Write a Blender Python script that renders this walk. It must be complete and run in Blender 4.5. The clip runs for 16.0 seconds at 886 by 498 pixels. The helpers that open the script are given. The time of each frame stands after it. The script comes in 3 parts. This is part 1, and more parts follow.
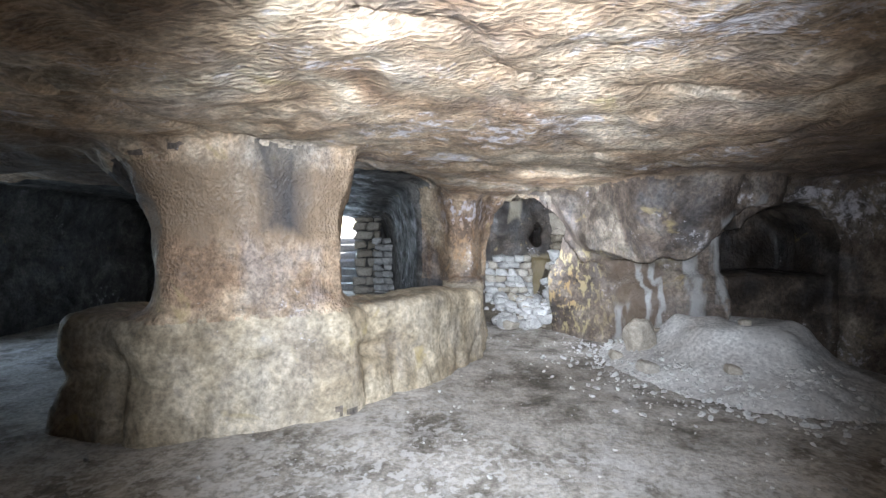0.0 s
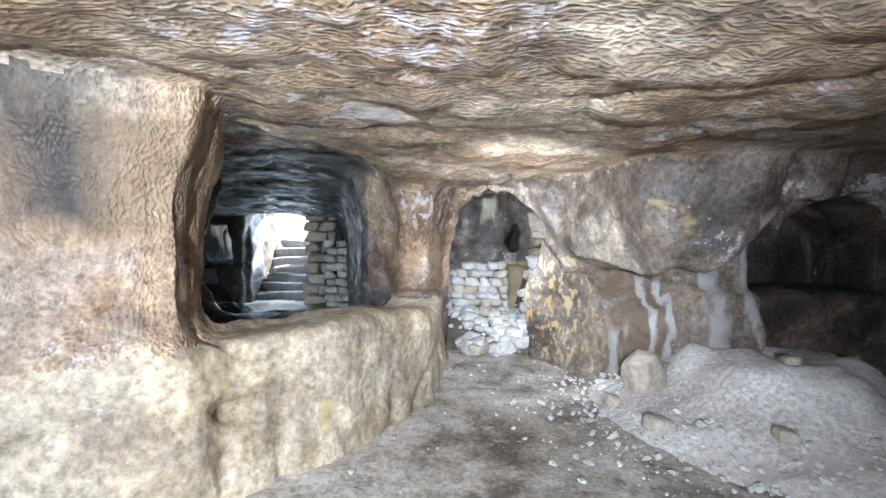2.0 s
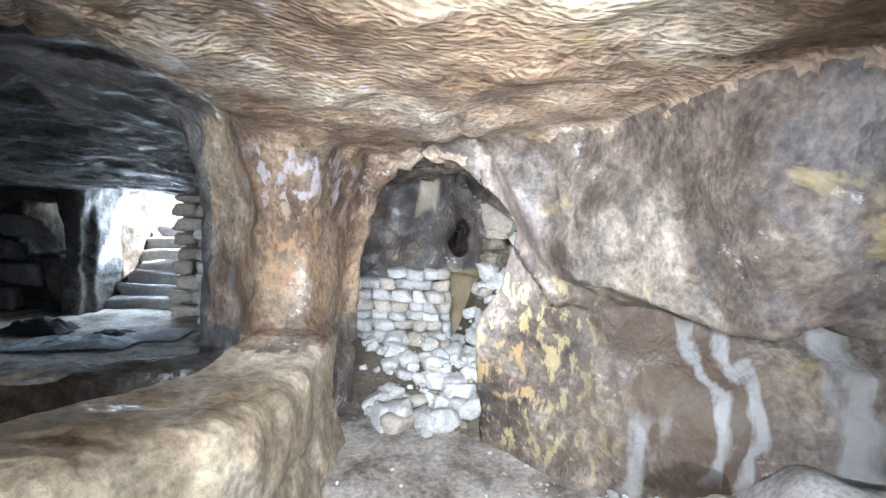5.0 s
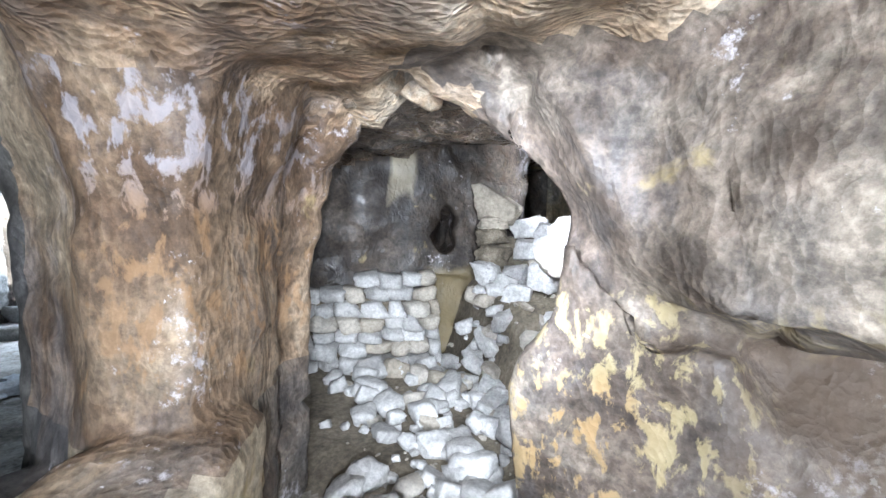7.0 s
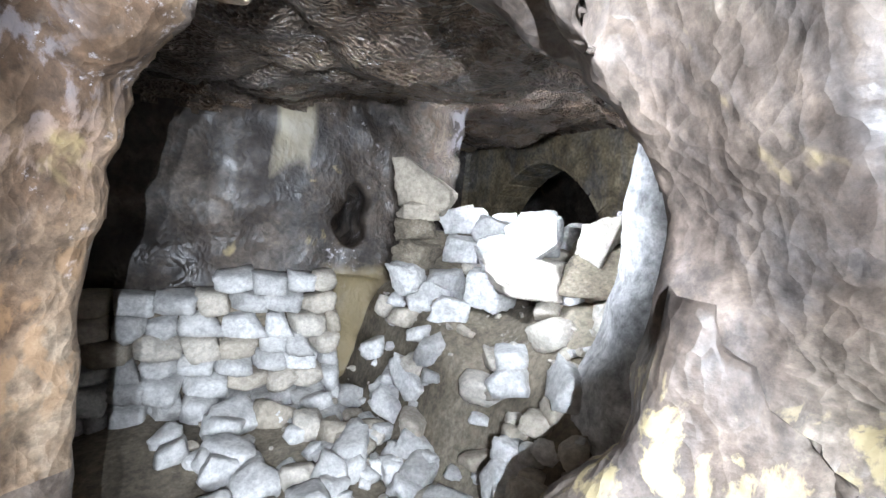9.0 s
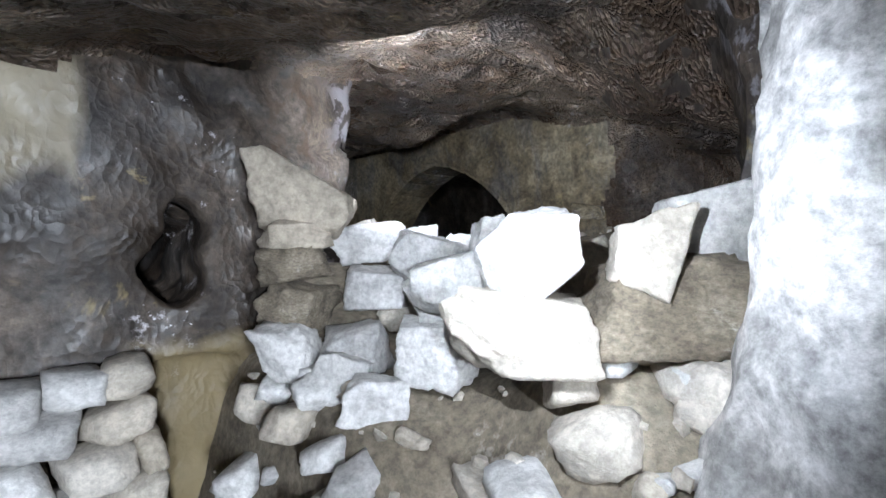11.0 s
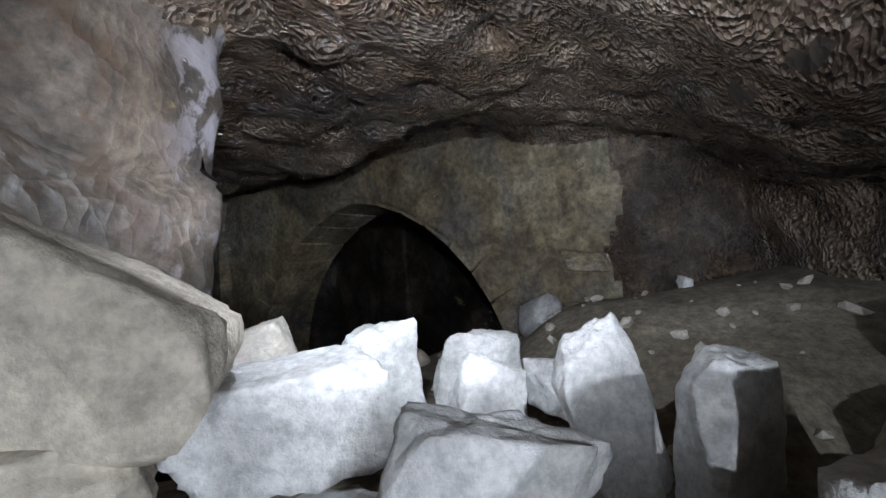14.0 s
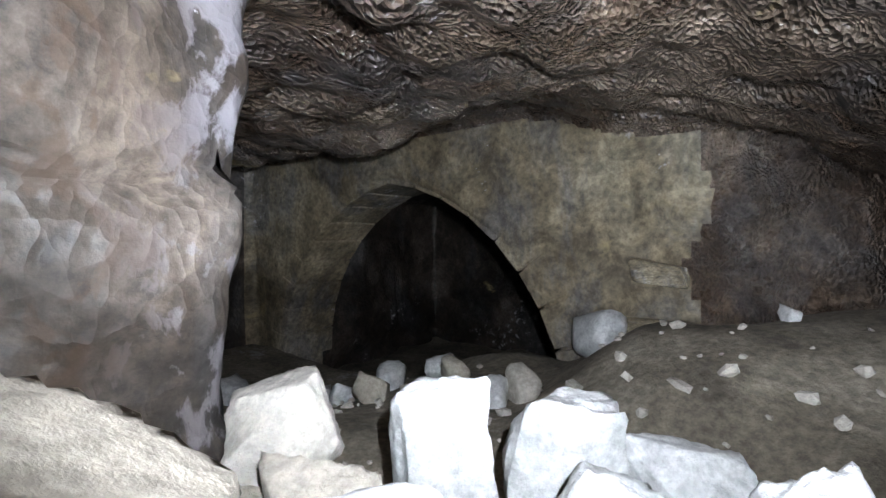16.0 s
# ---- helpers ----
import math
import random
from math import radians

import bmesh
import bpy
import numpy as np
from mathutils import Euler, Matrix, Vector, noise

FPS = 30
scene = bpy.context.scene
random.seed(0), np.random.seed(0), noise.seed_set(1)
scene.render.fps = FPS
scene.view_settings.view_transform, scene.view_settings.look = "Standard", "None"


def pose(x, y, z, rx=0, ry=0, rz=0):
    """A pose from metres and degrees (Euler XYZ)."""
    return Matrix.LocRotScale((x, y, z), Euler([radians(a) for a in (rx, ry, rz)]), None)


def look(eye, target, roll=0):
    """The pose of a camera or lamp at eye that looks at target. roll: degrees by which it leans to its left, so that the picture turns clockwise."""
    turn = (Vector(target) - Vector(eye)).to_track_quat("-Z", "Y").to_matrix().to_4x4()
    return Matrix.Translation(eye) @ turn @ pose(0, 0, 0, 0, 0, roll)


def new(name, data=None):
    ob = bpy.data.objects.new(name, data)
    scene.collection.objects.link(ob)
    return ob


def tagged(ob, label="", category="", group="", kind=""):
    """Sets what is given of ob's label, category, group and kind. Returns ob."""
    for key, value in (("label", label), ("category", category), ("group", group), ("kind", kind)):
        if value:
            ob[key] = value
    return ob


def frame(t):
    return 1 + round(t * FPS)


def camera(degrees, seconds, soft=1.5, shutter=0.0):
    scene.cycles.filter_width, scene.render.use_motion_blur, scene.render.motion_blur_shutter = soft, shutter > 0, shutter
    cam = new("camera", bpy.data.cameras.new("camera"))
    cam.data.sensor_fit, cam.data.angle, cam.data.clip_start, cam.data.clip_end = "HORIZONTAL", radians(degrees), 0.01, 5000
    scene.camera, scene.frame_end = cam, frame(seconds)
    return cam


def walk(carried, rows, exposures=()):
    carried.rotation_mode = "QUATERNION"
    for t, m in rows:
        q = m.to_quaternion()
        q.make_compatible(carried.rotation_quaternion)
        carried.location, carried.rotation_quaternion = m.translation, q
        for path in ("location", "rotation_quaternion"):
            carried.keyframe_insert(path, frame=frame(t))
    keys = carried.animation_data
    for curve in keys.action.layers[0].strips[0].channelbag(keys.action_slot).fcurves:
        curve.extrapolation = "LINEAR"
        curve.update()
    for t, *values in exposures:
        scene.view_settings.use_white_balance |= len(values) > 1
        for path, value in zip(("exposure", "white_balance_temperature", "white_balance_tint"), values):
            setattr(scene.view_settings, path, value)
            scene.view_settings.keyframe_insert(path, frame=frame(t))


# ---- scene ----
cam = camera(90.0, 16.0)
METRES, EYE, TILT, LEAN, TURN = 9.2, 1.44, -1.7, 0.0, 0.0
ROWS = [
    (0.0, 0.0, 0.0, 0.0, 0.0, 0.0, -0.0),
    (0.5, 0.0132, 0.0367, -0.0009, 0.95, 0.09, -1.48),
    (1.0, 0.0233, 0.0721, -0.0018, -0.34, -0.26, 1.3),
    (1.5, 0.0311, 0.1105, 0.0006, -1.12, 0.36, -0.95),
    (2.0, 0.0441, 0.1504, 0.0009, -2.12, 0.59, -0.55),
    (2.5, 0.0543, 0.191, 0.0037, -4.14, -1.13, -1.11),
    (3.0, 0.0619, 0.2351, 0.0059, -5.24, -1.29, -0.27),
    (3.5, 0.0729, 0.2772, 0.0068, -5.88, -0.32, -0.66),
    (4.0, 0.0809, 0.314, 0.0096, -7.09, -0.18, -1.27),
    (6.5, 0.0926, 0.4978, 0.0218, -12.57, -0.86, -1.56),
    (7.0, 0.095, 0.5323, 0.0229, -13.47, -1.46, 0.18),
    (7.5, 0.0934, 0.5632, 0.0257, -16.53, -0.34, -1.21),
    (8.0, 0.0943, 0.5896, 0.0291, -21.66, -3.88, -1.8),
    (8.5, 0.1052, 0.6224, 0.028, -23.39, -3.84, -1.88),
    (9.0, 0.1148, 0.6514, 0.0303, -26.72, -3.36, -3.49),
    (9.5, 0.1236, 0.6846, 0.0272, -31.31, -1.86, -0.84),
    (12.0, 0.1875, 0.8093, 0.0375, -46.67, -0.36, 1.25),
    (12.5, 0.1991, 0.8253, 0.0413, -44.93, 0.76, -2.02),
    (13.0, 0.2112, 0.8525, 0.0426, -51.38, 0.17, -0.51),
    (13.5, 0.222, 0.8812, 0.052, -56.12, 2.55, 4.05),
    (14.0, 0.242, 0.8964, 0.0589, -56.26, 2.74, 5.77),
    (14.5, 0.2581, 0.9079, 0.0652, -56.32, 2.14, 2.48),
    (15.0, 0.2602, 0.9195, 0.0726, -55.89, 1.67, 2.06),
    (15.5, 0.262, 0.9271, 0.0769, -54.09, 0.84, 1.93),
    (16.0, 0.2645, 0.9305, 0.0781, -53.54, -0.76, 2.07),
]
walk(cam, [(t, pose(0, 0, EYE, TILT, LEAN, TURN) @ pose(METRES * x, METRES * y, METRES * z, 90 + pitch, roll, yaw)) for t, x, y, z, yaw, pitch, roll in ROWS],
     exposures=[(0.0, 2.7), (2.5, 3.2), (3.5, 3.35), (7.0, 3.1), (9.5, 3.2), (12.0, 2.55), (13.5, 2.4), (14.5, 2.45), (15.2, 2.8), (16.0, 3.25)])

# fixed spots added along the walk, standing in for the one light the walker carries
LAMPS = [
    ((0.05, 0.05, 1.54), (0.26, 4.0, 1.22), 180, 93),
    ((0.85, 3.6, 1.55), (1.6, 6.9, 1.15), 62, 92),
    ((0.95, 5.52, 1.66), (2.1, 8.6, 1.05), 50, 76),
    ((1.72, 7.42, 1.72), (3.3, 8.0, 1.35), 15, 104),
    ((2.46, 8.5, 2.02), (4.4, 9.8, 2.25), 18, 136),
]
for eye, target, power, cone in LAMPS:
    spot = bpy.data.lights.new("carried_lamp_stand_in", "SPOT")
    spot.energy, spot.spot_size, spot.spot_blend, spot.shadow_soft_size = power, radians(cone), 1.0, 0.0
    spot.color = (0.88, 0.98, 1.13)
    new("carried_lamp_stand_in", spot).matrix_world = look(eye, target)
sun = bpy.data.lights.new("sun", "SUN")
sun.energy, sun.angle, sun.color = 5.0, radians(0.5), (1.0, 0.95, 0.88)
new("sun", sun).matrix_world = look((4, 18, 10), (-3, 12.5, 0))
world = bpy.data.worlds.new("world")
scene.world = world
world.use_nodes = True
sky = world.node_tree.nodes.new("ShaderNodeTexSky")
sky.sky_type, sky.sun_disc = "NISHITA", False
sky.sun_elevation, sky.sun_rotation = radians(48), radians(52)
world.node_tree.links.new(sky.outputs[0], world.node_tree.nodes["Background"].inputs[0])
world.node_tree.nodes["Background"].inputs[1].default_value = 0.15

# area lamps added to stand in for the sky's light in the side chamber's openings
for eye, target, w, h, power in (((-6.5, 4.9, 1.1), (0, 5.2, 0.6), 1.1, 1.3, 3), ((-2.86, 12.2, 1.2), (-2.6, 6.0, 0.8), 1.1, 1.4, 8)):
    pane = bpy.data.lights.new("sky_light", "AREA")
    pane.shape, pane.size, pane.size_y, pane.energy, pane.color = "RECTANGLE", w, h, power, (0.62, 0.8, 1.0)
    new("sky_light", pane).matrix_world = look(eye, target)


# ---- materials ----
def mat(name, rough=0.85):
    m = bpy.data.materials.new(name)
    m.use_nodes = True
    b = m.node_tree.nodes["Principled BSDF"]
    b.inputs["Roughness"].default_value = rough
    return m, m.node_tree.nodes, m.node_tree.links, b


def coords(n, l, stretch=(1, 1, 1), turn=(0, 0, 0)):
    g = n.new("ShaderNodeTexCoord")
    mp = n.new("ShaderNodeMapping")
    mp.inputs["Scale"].default_value = stretch
    mp.inputs["Rotation"].default_value = turn
    l.new(g.outputs["Object"], mp.inputs[0])
    return mp.outputs[0]


def fractal(n, l, v, scale, detail=4.0, rough=0.55, warp=0.0):
    t = n.new("ShaderNodeTexNoise")
    for key, value in (("Scale", scale), ("Detail", detail), ("Roughness", rough), ("Distortion", warp)):
        t.inputs[key].default_value = value
    l.new(v, t.inputs["Vector"])
    return t.outputs[0]


def ramp(n, l, fac, stops):
    r = n.new("ShaderNodeValToRGB")
    e = r.color_ramp.elements
    while len(e) < len(stops):
        e.new(0.5)
    for k, (at, c) in zip(e, stops):
        k.position = at
        k.color = (*c, 1) if len(c) == 3 else (c[0], c[0], c[0], 1)
    l.new(fac, r.inputs[0])
    return r.outputs[0]


def mix(n, l, fac, a, b, kind="MIX"):
    x = n.new("ShaderNodeMix")
    x.data_type, x.blend_type = "RGBA", kind
    for socket, value in ((x.inputs[0], fac), (x.inputs[6], a), (x.inputs[7], b)):
        if isinstance(value, (int, float)):
            socket.default_value = value
        elif isinstance(value, tuple):
            socket.default_value = (*value, 1)
        else:
            l.new(value, socket)
    return x.outputs[2]


def relief(n, l, b, height, strength, distance, under=None):
    k = n.new("ShaderNodeBump")
    k.inputs["Strength"].default_value, k.inputs["Distance"].default_value = strength, distance
    l.new(height, k.inputs["Height"])
    if under:
        l.new(under, k.inputs["Normal"])
    l.new(k.outputs[0], b.inputs["Normal"])
    return k.outputs[0]


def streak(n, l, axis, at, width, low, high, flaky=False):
    """A ragged upright run or broad band on the rock, at a place along x or y, between two heights."""
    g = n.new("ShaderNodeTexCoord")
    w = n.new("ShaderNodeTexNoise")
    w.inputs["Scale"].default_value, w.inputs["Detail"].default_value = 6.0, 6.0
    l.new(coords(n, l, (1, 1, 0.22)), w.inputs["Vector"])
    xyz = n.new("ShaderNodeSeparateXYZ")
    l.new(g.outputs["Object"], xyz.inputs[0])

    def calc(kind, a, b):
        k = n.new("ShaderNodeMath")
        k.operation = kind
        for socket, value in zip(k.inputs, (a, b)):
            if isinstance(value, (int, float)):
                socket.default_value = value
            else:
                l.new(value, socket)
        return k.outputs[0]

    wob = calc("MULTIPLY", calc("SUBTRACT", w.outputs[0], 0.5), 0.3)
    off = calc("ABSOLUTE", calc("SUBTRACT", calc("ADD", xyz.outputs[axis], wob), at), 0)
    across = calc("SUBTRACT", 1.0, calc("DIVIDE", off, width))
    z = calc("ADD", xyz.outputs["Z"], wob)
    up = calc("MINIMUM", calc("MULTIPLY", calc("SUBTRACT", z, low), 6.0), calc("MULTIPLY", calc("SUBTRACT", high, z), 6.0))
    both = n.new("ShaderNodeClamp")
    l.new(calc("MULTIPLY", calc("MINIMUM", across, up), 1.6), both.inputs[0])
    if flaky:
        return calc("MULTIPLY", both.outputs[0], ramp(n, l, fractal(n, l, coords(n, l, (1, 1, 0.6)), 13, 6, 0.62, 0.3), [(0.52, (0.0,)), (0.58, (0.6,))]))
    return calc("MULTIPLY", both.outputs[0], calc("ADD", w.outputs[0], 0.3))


def rock(name, tones, soot, lime, yellow, pick, pick_turn=(0, 0, 0), rough=0.75, marks=0.022, runs=(), ashen=0.6, mottle=0.8, cut=0.5):
    """Hewn rock: tones are three base colours, soot, lime and yellow the share of each stain, pick the stretch of the tool marks."""
    m, n, l, b = mat(name, rough)
    v = coords(n, l)
    p = coords(n, l, pick, pick_turn)
    vor = n.new("ShaderNodeTexVoronoi")
    warped = n.new("ShaderNodeVectorMath")
    warped.operation = "ADD"
    wn = n.new("ShaderNodeTexNoise")
    wn.inputs["Scale"].default_value, wn.inputs["Detail"].default_value = 0.8, 4.0
    l.new(p, wn.inputs["Vector"])
    l.new(p, warped.inputs[0])
    l.new(wn.outputs["Color"], warped.inputs[1])
    l.new(warped.outputs[0], vor.inputs["Vector"])
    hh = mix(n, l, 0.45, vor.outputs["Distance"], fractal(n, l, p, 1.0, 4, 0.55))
    c = ramp(n, l, fractal(n, l, v, 1.1, 8, 0.66, 0.5), [(0.38, tones[0]), (0.5, tones[1]), (0.6, tones[2])])
    grey = ramp(n, l, fractal(n, l, coords(n, l, (1, 1, 0.6), (0.3, 0.2, 0.5)), 1.6, 7, 0.68, 0.6), [(0.5, (0.0,)), (0.62, (ashen,))])
    c = mix(n, l, grey, c, tuple(0.75 * x + 0.03 for x in (tones[1][1], tones[1][1] * 0.97, tones[1][1] * 1.02)))
    c = mix(n, l, mottle, c, ramp(n, l, fractal(n, l, v, 4.5, 8, 0.72, 0.4), [(0.38, (0.4,)), (0.5, (0.85,)), (0.61, (1.35,))]), "MULTIPLY")
    c = mix(n, l, 0.75, c, ramp(n, l, fractal(n, l, v, 24, 8, 0.75), [(0.38, (0.45,)), (0.5, (0.9,)), (0.62, (1.3,))]), "MULTIPLY")
    # hollows of the tool marks painted darker, shading their relief in the colour
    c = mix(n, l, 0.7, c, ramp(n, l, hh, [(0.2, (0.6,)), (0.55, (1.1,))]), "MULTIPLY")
    ys = ramp(n, l, fractal(n, l, v, 2.3, 5, 0.65, 0.6), [(0.66 - 0.3 * yellow, (0.0,)), (0.72 - 0.3 * yellow + 0.04, (0.8,))])
    c = mix(n, l, ys, c, (0.42, 0.33, 0.16))
    ss = ramp(n, l, fractal(n, l, coords(n, l, (1, 1, 0.45)), 1.1, 7, 0.68, 0.5), [(0.68 - 0.4 * soot, (0.0,)), (0.86 - 0.4 * soot, (0.9,))])
    c = mix(n, l, ss, c, (0.035, 0.03, 0.03))
    big = fractal(n, l, v, 0.8, 4, 0.6)
    ls = fractal(n, l, v, 9, 6, 0.75)
    lm = mix(n, l, 0.5, big, ls)
    lw = ramp(n, l, lm, [(0.61 - 0.14 * lime, (0.0,)), (0.66 - 0.14 * lime, (0.85,))])
    c = mix(n, l, lw, c, (0.66, 0.63, 0.66))
    speck = ramp(n, l, mix(n, l, 0.6, big, fractal(n, l, v, 30, 4, 0.6)), [(0.66 - 0.08 * lime, (0.0,)), (0.69 - 0.08 * lime, (0.8,))])
    c = mix(n, l, speck, c, (0.7, 0.68, 0.7))
    for colour, *place in runs:
        c = mix(n, l, streak(n, l, *place), c, colour)
    l.new(c, b.inputs["Base Color"])
    rr = ramp(n, l, fractal(n, l, v, 5, 4), [(0.35, (rough - 0.3,)), (0.65, (min(rough + 0.15, 1),))])
    l.new(rr, b.inputs["Roughness"])
    first = relief(n, l, b, hh, cut, marks)
    relief(n, l, b, fractal(n, l, v, 30, 5, 0.6), 0.4, 0.008, first)
    return m


OCHRE = ((0.27, 0.175, 0.11), (0.46, 0.34, 0.23), (0.6, 0.5, 0.38))
BROWN = ((0.068, 0.05, 0.04), (0.165, 0.128, 0.102), (0.31, 0.262, 0.212))
RUST = ((0.13, 0.08, 0.048), (0.27, 0.19, 0.125), (0.4, 0.315, 0.225))
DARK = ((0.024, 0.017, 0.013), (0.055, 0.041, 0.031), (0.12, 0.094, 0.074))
WET = ((0.085, 0.056, 0.04), (0.16, 0.115, 0.083), (0.27, 0.21, 0.16))
SOOT, LIME, TAN = (0.05, 0.048, 0.05), (0.29, 0.285, 0.28), (0.22, 0.155, 0.1)
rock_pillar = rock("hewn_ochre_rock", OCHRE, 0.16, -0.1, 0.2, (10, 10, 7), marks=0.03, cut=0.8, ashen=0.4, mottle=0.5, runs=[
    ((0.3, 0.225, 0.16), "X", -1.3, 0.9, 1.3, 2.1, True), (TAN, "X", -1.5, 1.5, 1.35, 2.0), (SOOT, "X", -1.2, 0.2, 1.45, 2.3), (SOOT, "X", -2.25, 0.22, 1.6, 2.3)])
# the two wide dark bands paint the light's falloff toward the ceiling's sides
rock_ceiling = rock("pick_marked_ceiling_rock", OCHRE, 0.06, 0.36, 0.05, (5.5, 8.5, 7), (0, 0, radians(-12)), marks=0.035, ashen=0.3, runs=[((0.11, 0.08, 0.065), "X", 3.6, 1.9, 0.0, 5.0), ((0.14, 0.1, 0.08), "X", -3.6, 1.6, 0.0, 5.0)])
# first a darker brown patch low under the hanging mass, then lime and yellow marks
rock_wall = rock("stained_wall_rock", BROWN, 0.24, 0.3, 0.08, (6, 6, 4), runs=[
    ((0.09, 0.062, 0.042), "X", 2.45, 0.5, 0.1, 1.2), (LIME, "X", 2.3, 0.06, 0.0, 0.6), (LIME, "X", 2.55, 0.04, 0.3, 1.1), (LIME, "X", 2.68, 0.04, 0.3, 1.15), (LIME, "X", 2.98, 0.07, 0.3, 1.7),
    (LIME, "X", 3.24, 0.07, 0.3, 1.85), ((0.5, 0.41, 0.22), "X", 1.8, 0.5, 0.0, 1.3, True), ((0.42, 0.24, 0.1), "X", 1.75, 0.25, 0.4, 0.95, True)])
# sooty rock, its tones lowered further to hold the unlit chamber's shade
rock_dark = rock("soot_and_shade_dark_rock", DARK, 0.2, 0.04, 0.05, (5, 7, 4), (0, 0, radians(40)), 0.66, 0.024, runs=[
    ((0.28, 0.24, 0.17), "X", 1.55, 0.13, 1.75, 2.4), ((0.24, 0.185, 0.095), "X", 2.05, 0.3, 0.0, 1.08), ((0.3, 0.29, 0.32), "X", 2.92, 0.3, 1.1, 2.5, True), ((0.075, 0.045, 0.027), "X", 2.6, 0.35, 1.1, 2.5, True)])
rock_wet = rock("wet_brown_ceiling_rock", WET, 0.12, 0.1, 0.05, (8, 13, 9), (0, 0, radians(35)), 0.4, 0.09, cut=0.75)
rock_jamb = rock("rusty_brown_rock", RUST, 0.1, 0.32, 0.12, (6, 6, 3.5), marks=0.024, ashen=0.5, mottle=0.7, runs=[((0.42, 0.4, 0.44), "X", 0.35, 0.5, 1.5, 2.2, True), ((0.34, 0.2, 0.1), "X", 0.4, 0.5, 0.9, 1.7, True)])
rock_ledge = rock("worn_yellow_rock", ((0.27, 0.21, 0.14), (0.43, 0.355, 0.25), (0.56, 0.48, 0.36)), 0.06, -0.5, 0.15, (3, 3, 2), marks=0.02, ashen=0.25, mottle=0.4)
# grey rock with tones lowered, so the side chamber's dimness is partly colour
rock_far = rock("dimmed_grey_rock", ((0.05, 0.047, 0.043), (0.11, 0.103, 0.095), (0.2, 0.19, 0.175)), 0.2, 0.1, 0.05, (4, 4, 4))
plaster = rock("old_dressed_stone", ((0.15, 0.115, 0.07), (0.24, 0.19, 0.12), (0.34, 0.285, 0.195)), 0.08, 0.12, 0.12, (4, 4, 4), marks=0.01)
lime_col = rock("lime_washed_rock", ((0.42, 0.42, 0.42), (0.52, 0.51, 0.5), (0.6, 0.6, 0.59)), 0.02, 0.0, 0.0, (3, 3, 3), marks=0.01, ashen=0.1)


def dirt(name, low, mid, high, powder, dust=()):
    m, n, l, b = mat(name, 0.95)
    v = coords(n, l)
    c = ramp(n, l, fractal(n, l, v, 1.7, 8, 0.7, 0.3), [(0.38, low), (0.5, mid), (0.62, high)])
    c = mix(n, l, 0.7, c, ramp(n, l, fractal(n, l, v, 28, 6, 0.7), [(0.38, (0.45,)), (0.62, (1.2,))]), "MULTIPLY")
    w = mix(n, l, 0.4, fractal(n, l, v, 1.2, 5, 0.6, 0.5), fractal(n, l, v, 7, 5, 0.7))
    c = mix(n, l, ramp(n, l, w, [(0.63 - 0.2 * powder, (0.0,)), (0.73 - 0.2 * powder, (0.8,))]), c, (0.56, 0.54, 0.52))
    for colour, *place in dust:
        c = mix(n, l, streak(n, l, *place), c, colour)
    l.new(c, b.inputs["Base Color"])
    first = relief(n, l, b, fractal(n, l, v, 6, 6, 0.65), 0.6, 0.03)
    relief(n, l, b, fractal(n, l, v, 50, 5, 0.7), 0.6, 0.01, first)
    return m


floor_dirt = dirt("trodden_dusty_floor", (0.16, 0.14, 0.115), (0.42, 0.385, 0.34), (0.6, 0.565, 0.52), 0.5, [((0.6, 0.58, 0.56), "Y", 2.55, 0.75, -1.0, 1.0, True), ((0.6, 0.58, 0.56), "X", -0.4, 1.0, -1.0, 1.0, True)])
powder_dirt = dirt("white_lime_debris", (0.52, 0.5, 0.48), (0.68, 0.66, 0.64), (0.78, 0.77, 0.75), 0.6)
earth_dirt = dirt("brown_earth", (0.12, 0.1, 0.075), (0.21, 0.175, 0.13), (0.3, 0.26, 0.2), 0.15)


def stone_mat(name, tones, dirtiness):
    m, n, l, b = mat(name, 0.9)
    v = n.new("ShaderNodeNewGeometry").outputs["Position"]
    info = n.new("ShaderNodeObjectInfo")
    c = ramp(n, l, info.outputs["Random"], [(0.0, tones[0]), (0.5, tones[1]), (1.0, tones[2])])
    c = mix(n, l, 0.6, c, ramp(n, l, fractal(n, l, v, 9, 8, 0.7, 0.3), [(0.36, (0.55,)), (0.6, (1.12,))]), "MULTIPLY")
    c = mix(n, l, 0.6, c, ramp(n, l, fractal(n, l, v, 40, 6, 0.7), [(0.38, (0.6,)), (0.6, (1.15,))]), "MULTIPLY")
    c = mix(n, l, ramp(n, l, fractal(n, l, v, 5, 6, 0.7), [(0.75 - 0.3 * dirtiness, (0.0,)), (0.9 - 0.3 * dirtiness, (0.75,))]), c, (0.2, 0.165, 0.12))
    l.new(c, b.inputs["Base Color"])
    first = relief(n, l, b, fractal(n, l, v, 8, 6, 0.65), 0.6, 0.03)
    relief(n, l, b, fractal(n, l, v, 60, 5, 0.7), 0.5, 0.008, first)
    return m


white_stone = stone_mat("white_limestone", ((0.46, 0.45, 0.435), (0.57, 0.56, 0.545), (0.68, 0.67, 0.655)), 0.4)
tan_stone = stone_mat("tan_limestone", ((0.38, 0.33, 0.265), (0.48, 0.43, 0.36), (0.56, 0.52, 0.46)), 0.4)
grey_stone = stone_mat("grey_stone", ((0.2, 0.2, 0.2), (0.3, 0.3, 0.3), (0.42, 0.42, 0.42)), 0.3)


# ---- shaping helpers ----
def soft_max(a, b, k):
    h = np.clip(0.5 + 0.5 * (a - b) / k, 0, 1)
    return b + (a - b) * h + k * h * (1 - h)


def soft_min(a, b, k):
    return -soft_max(-a, -b, k)


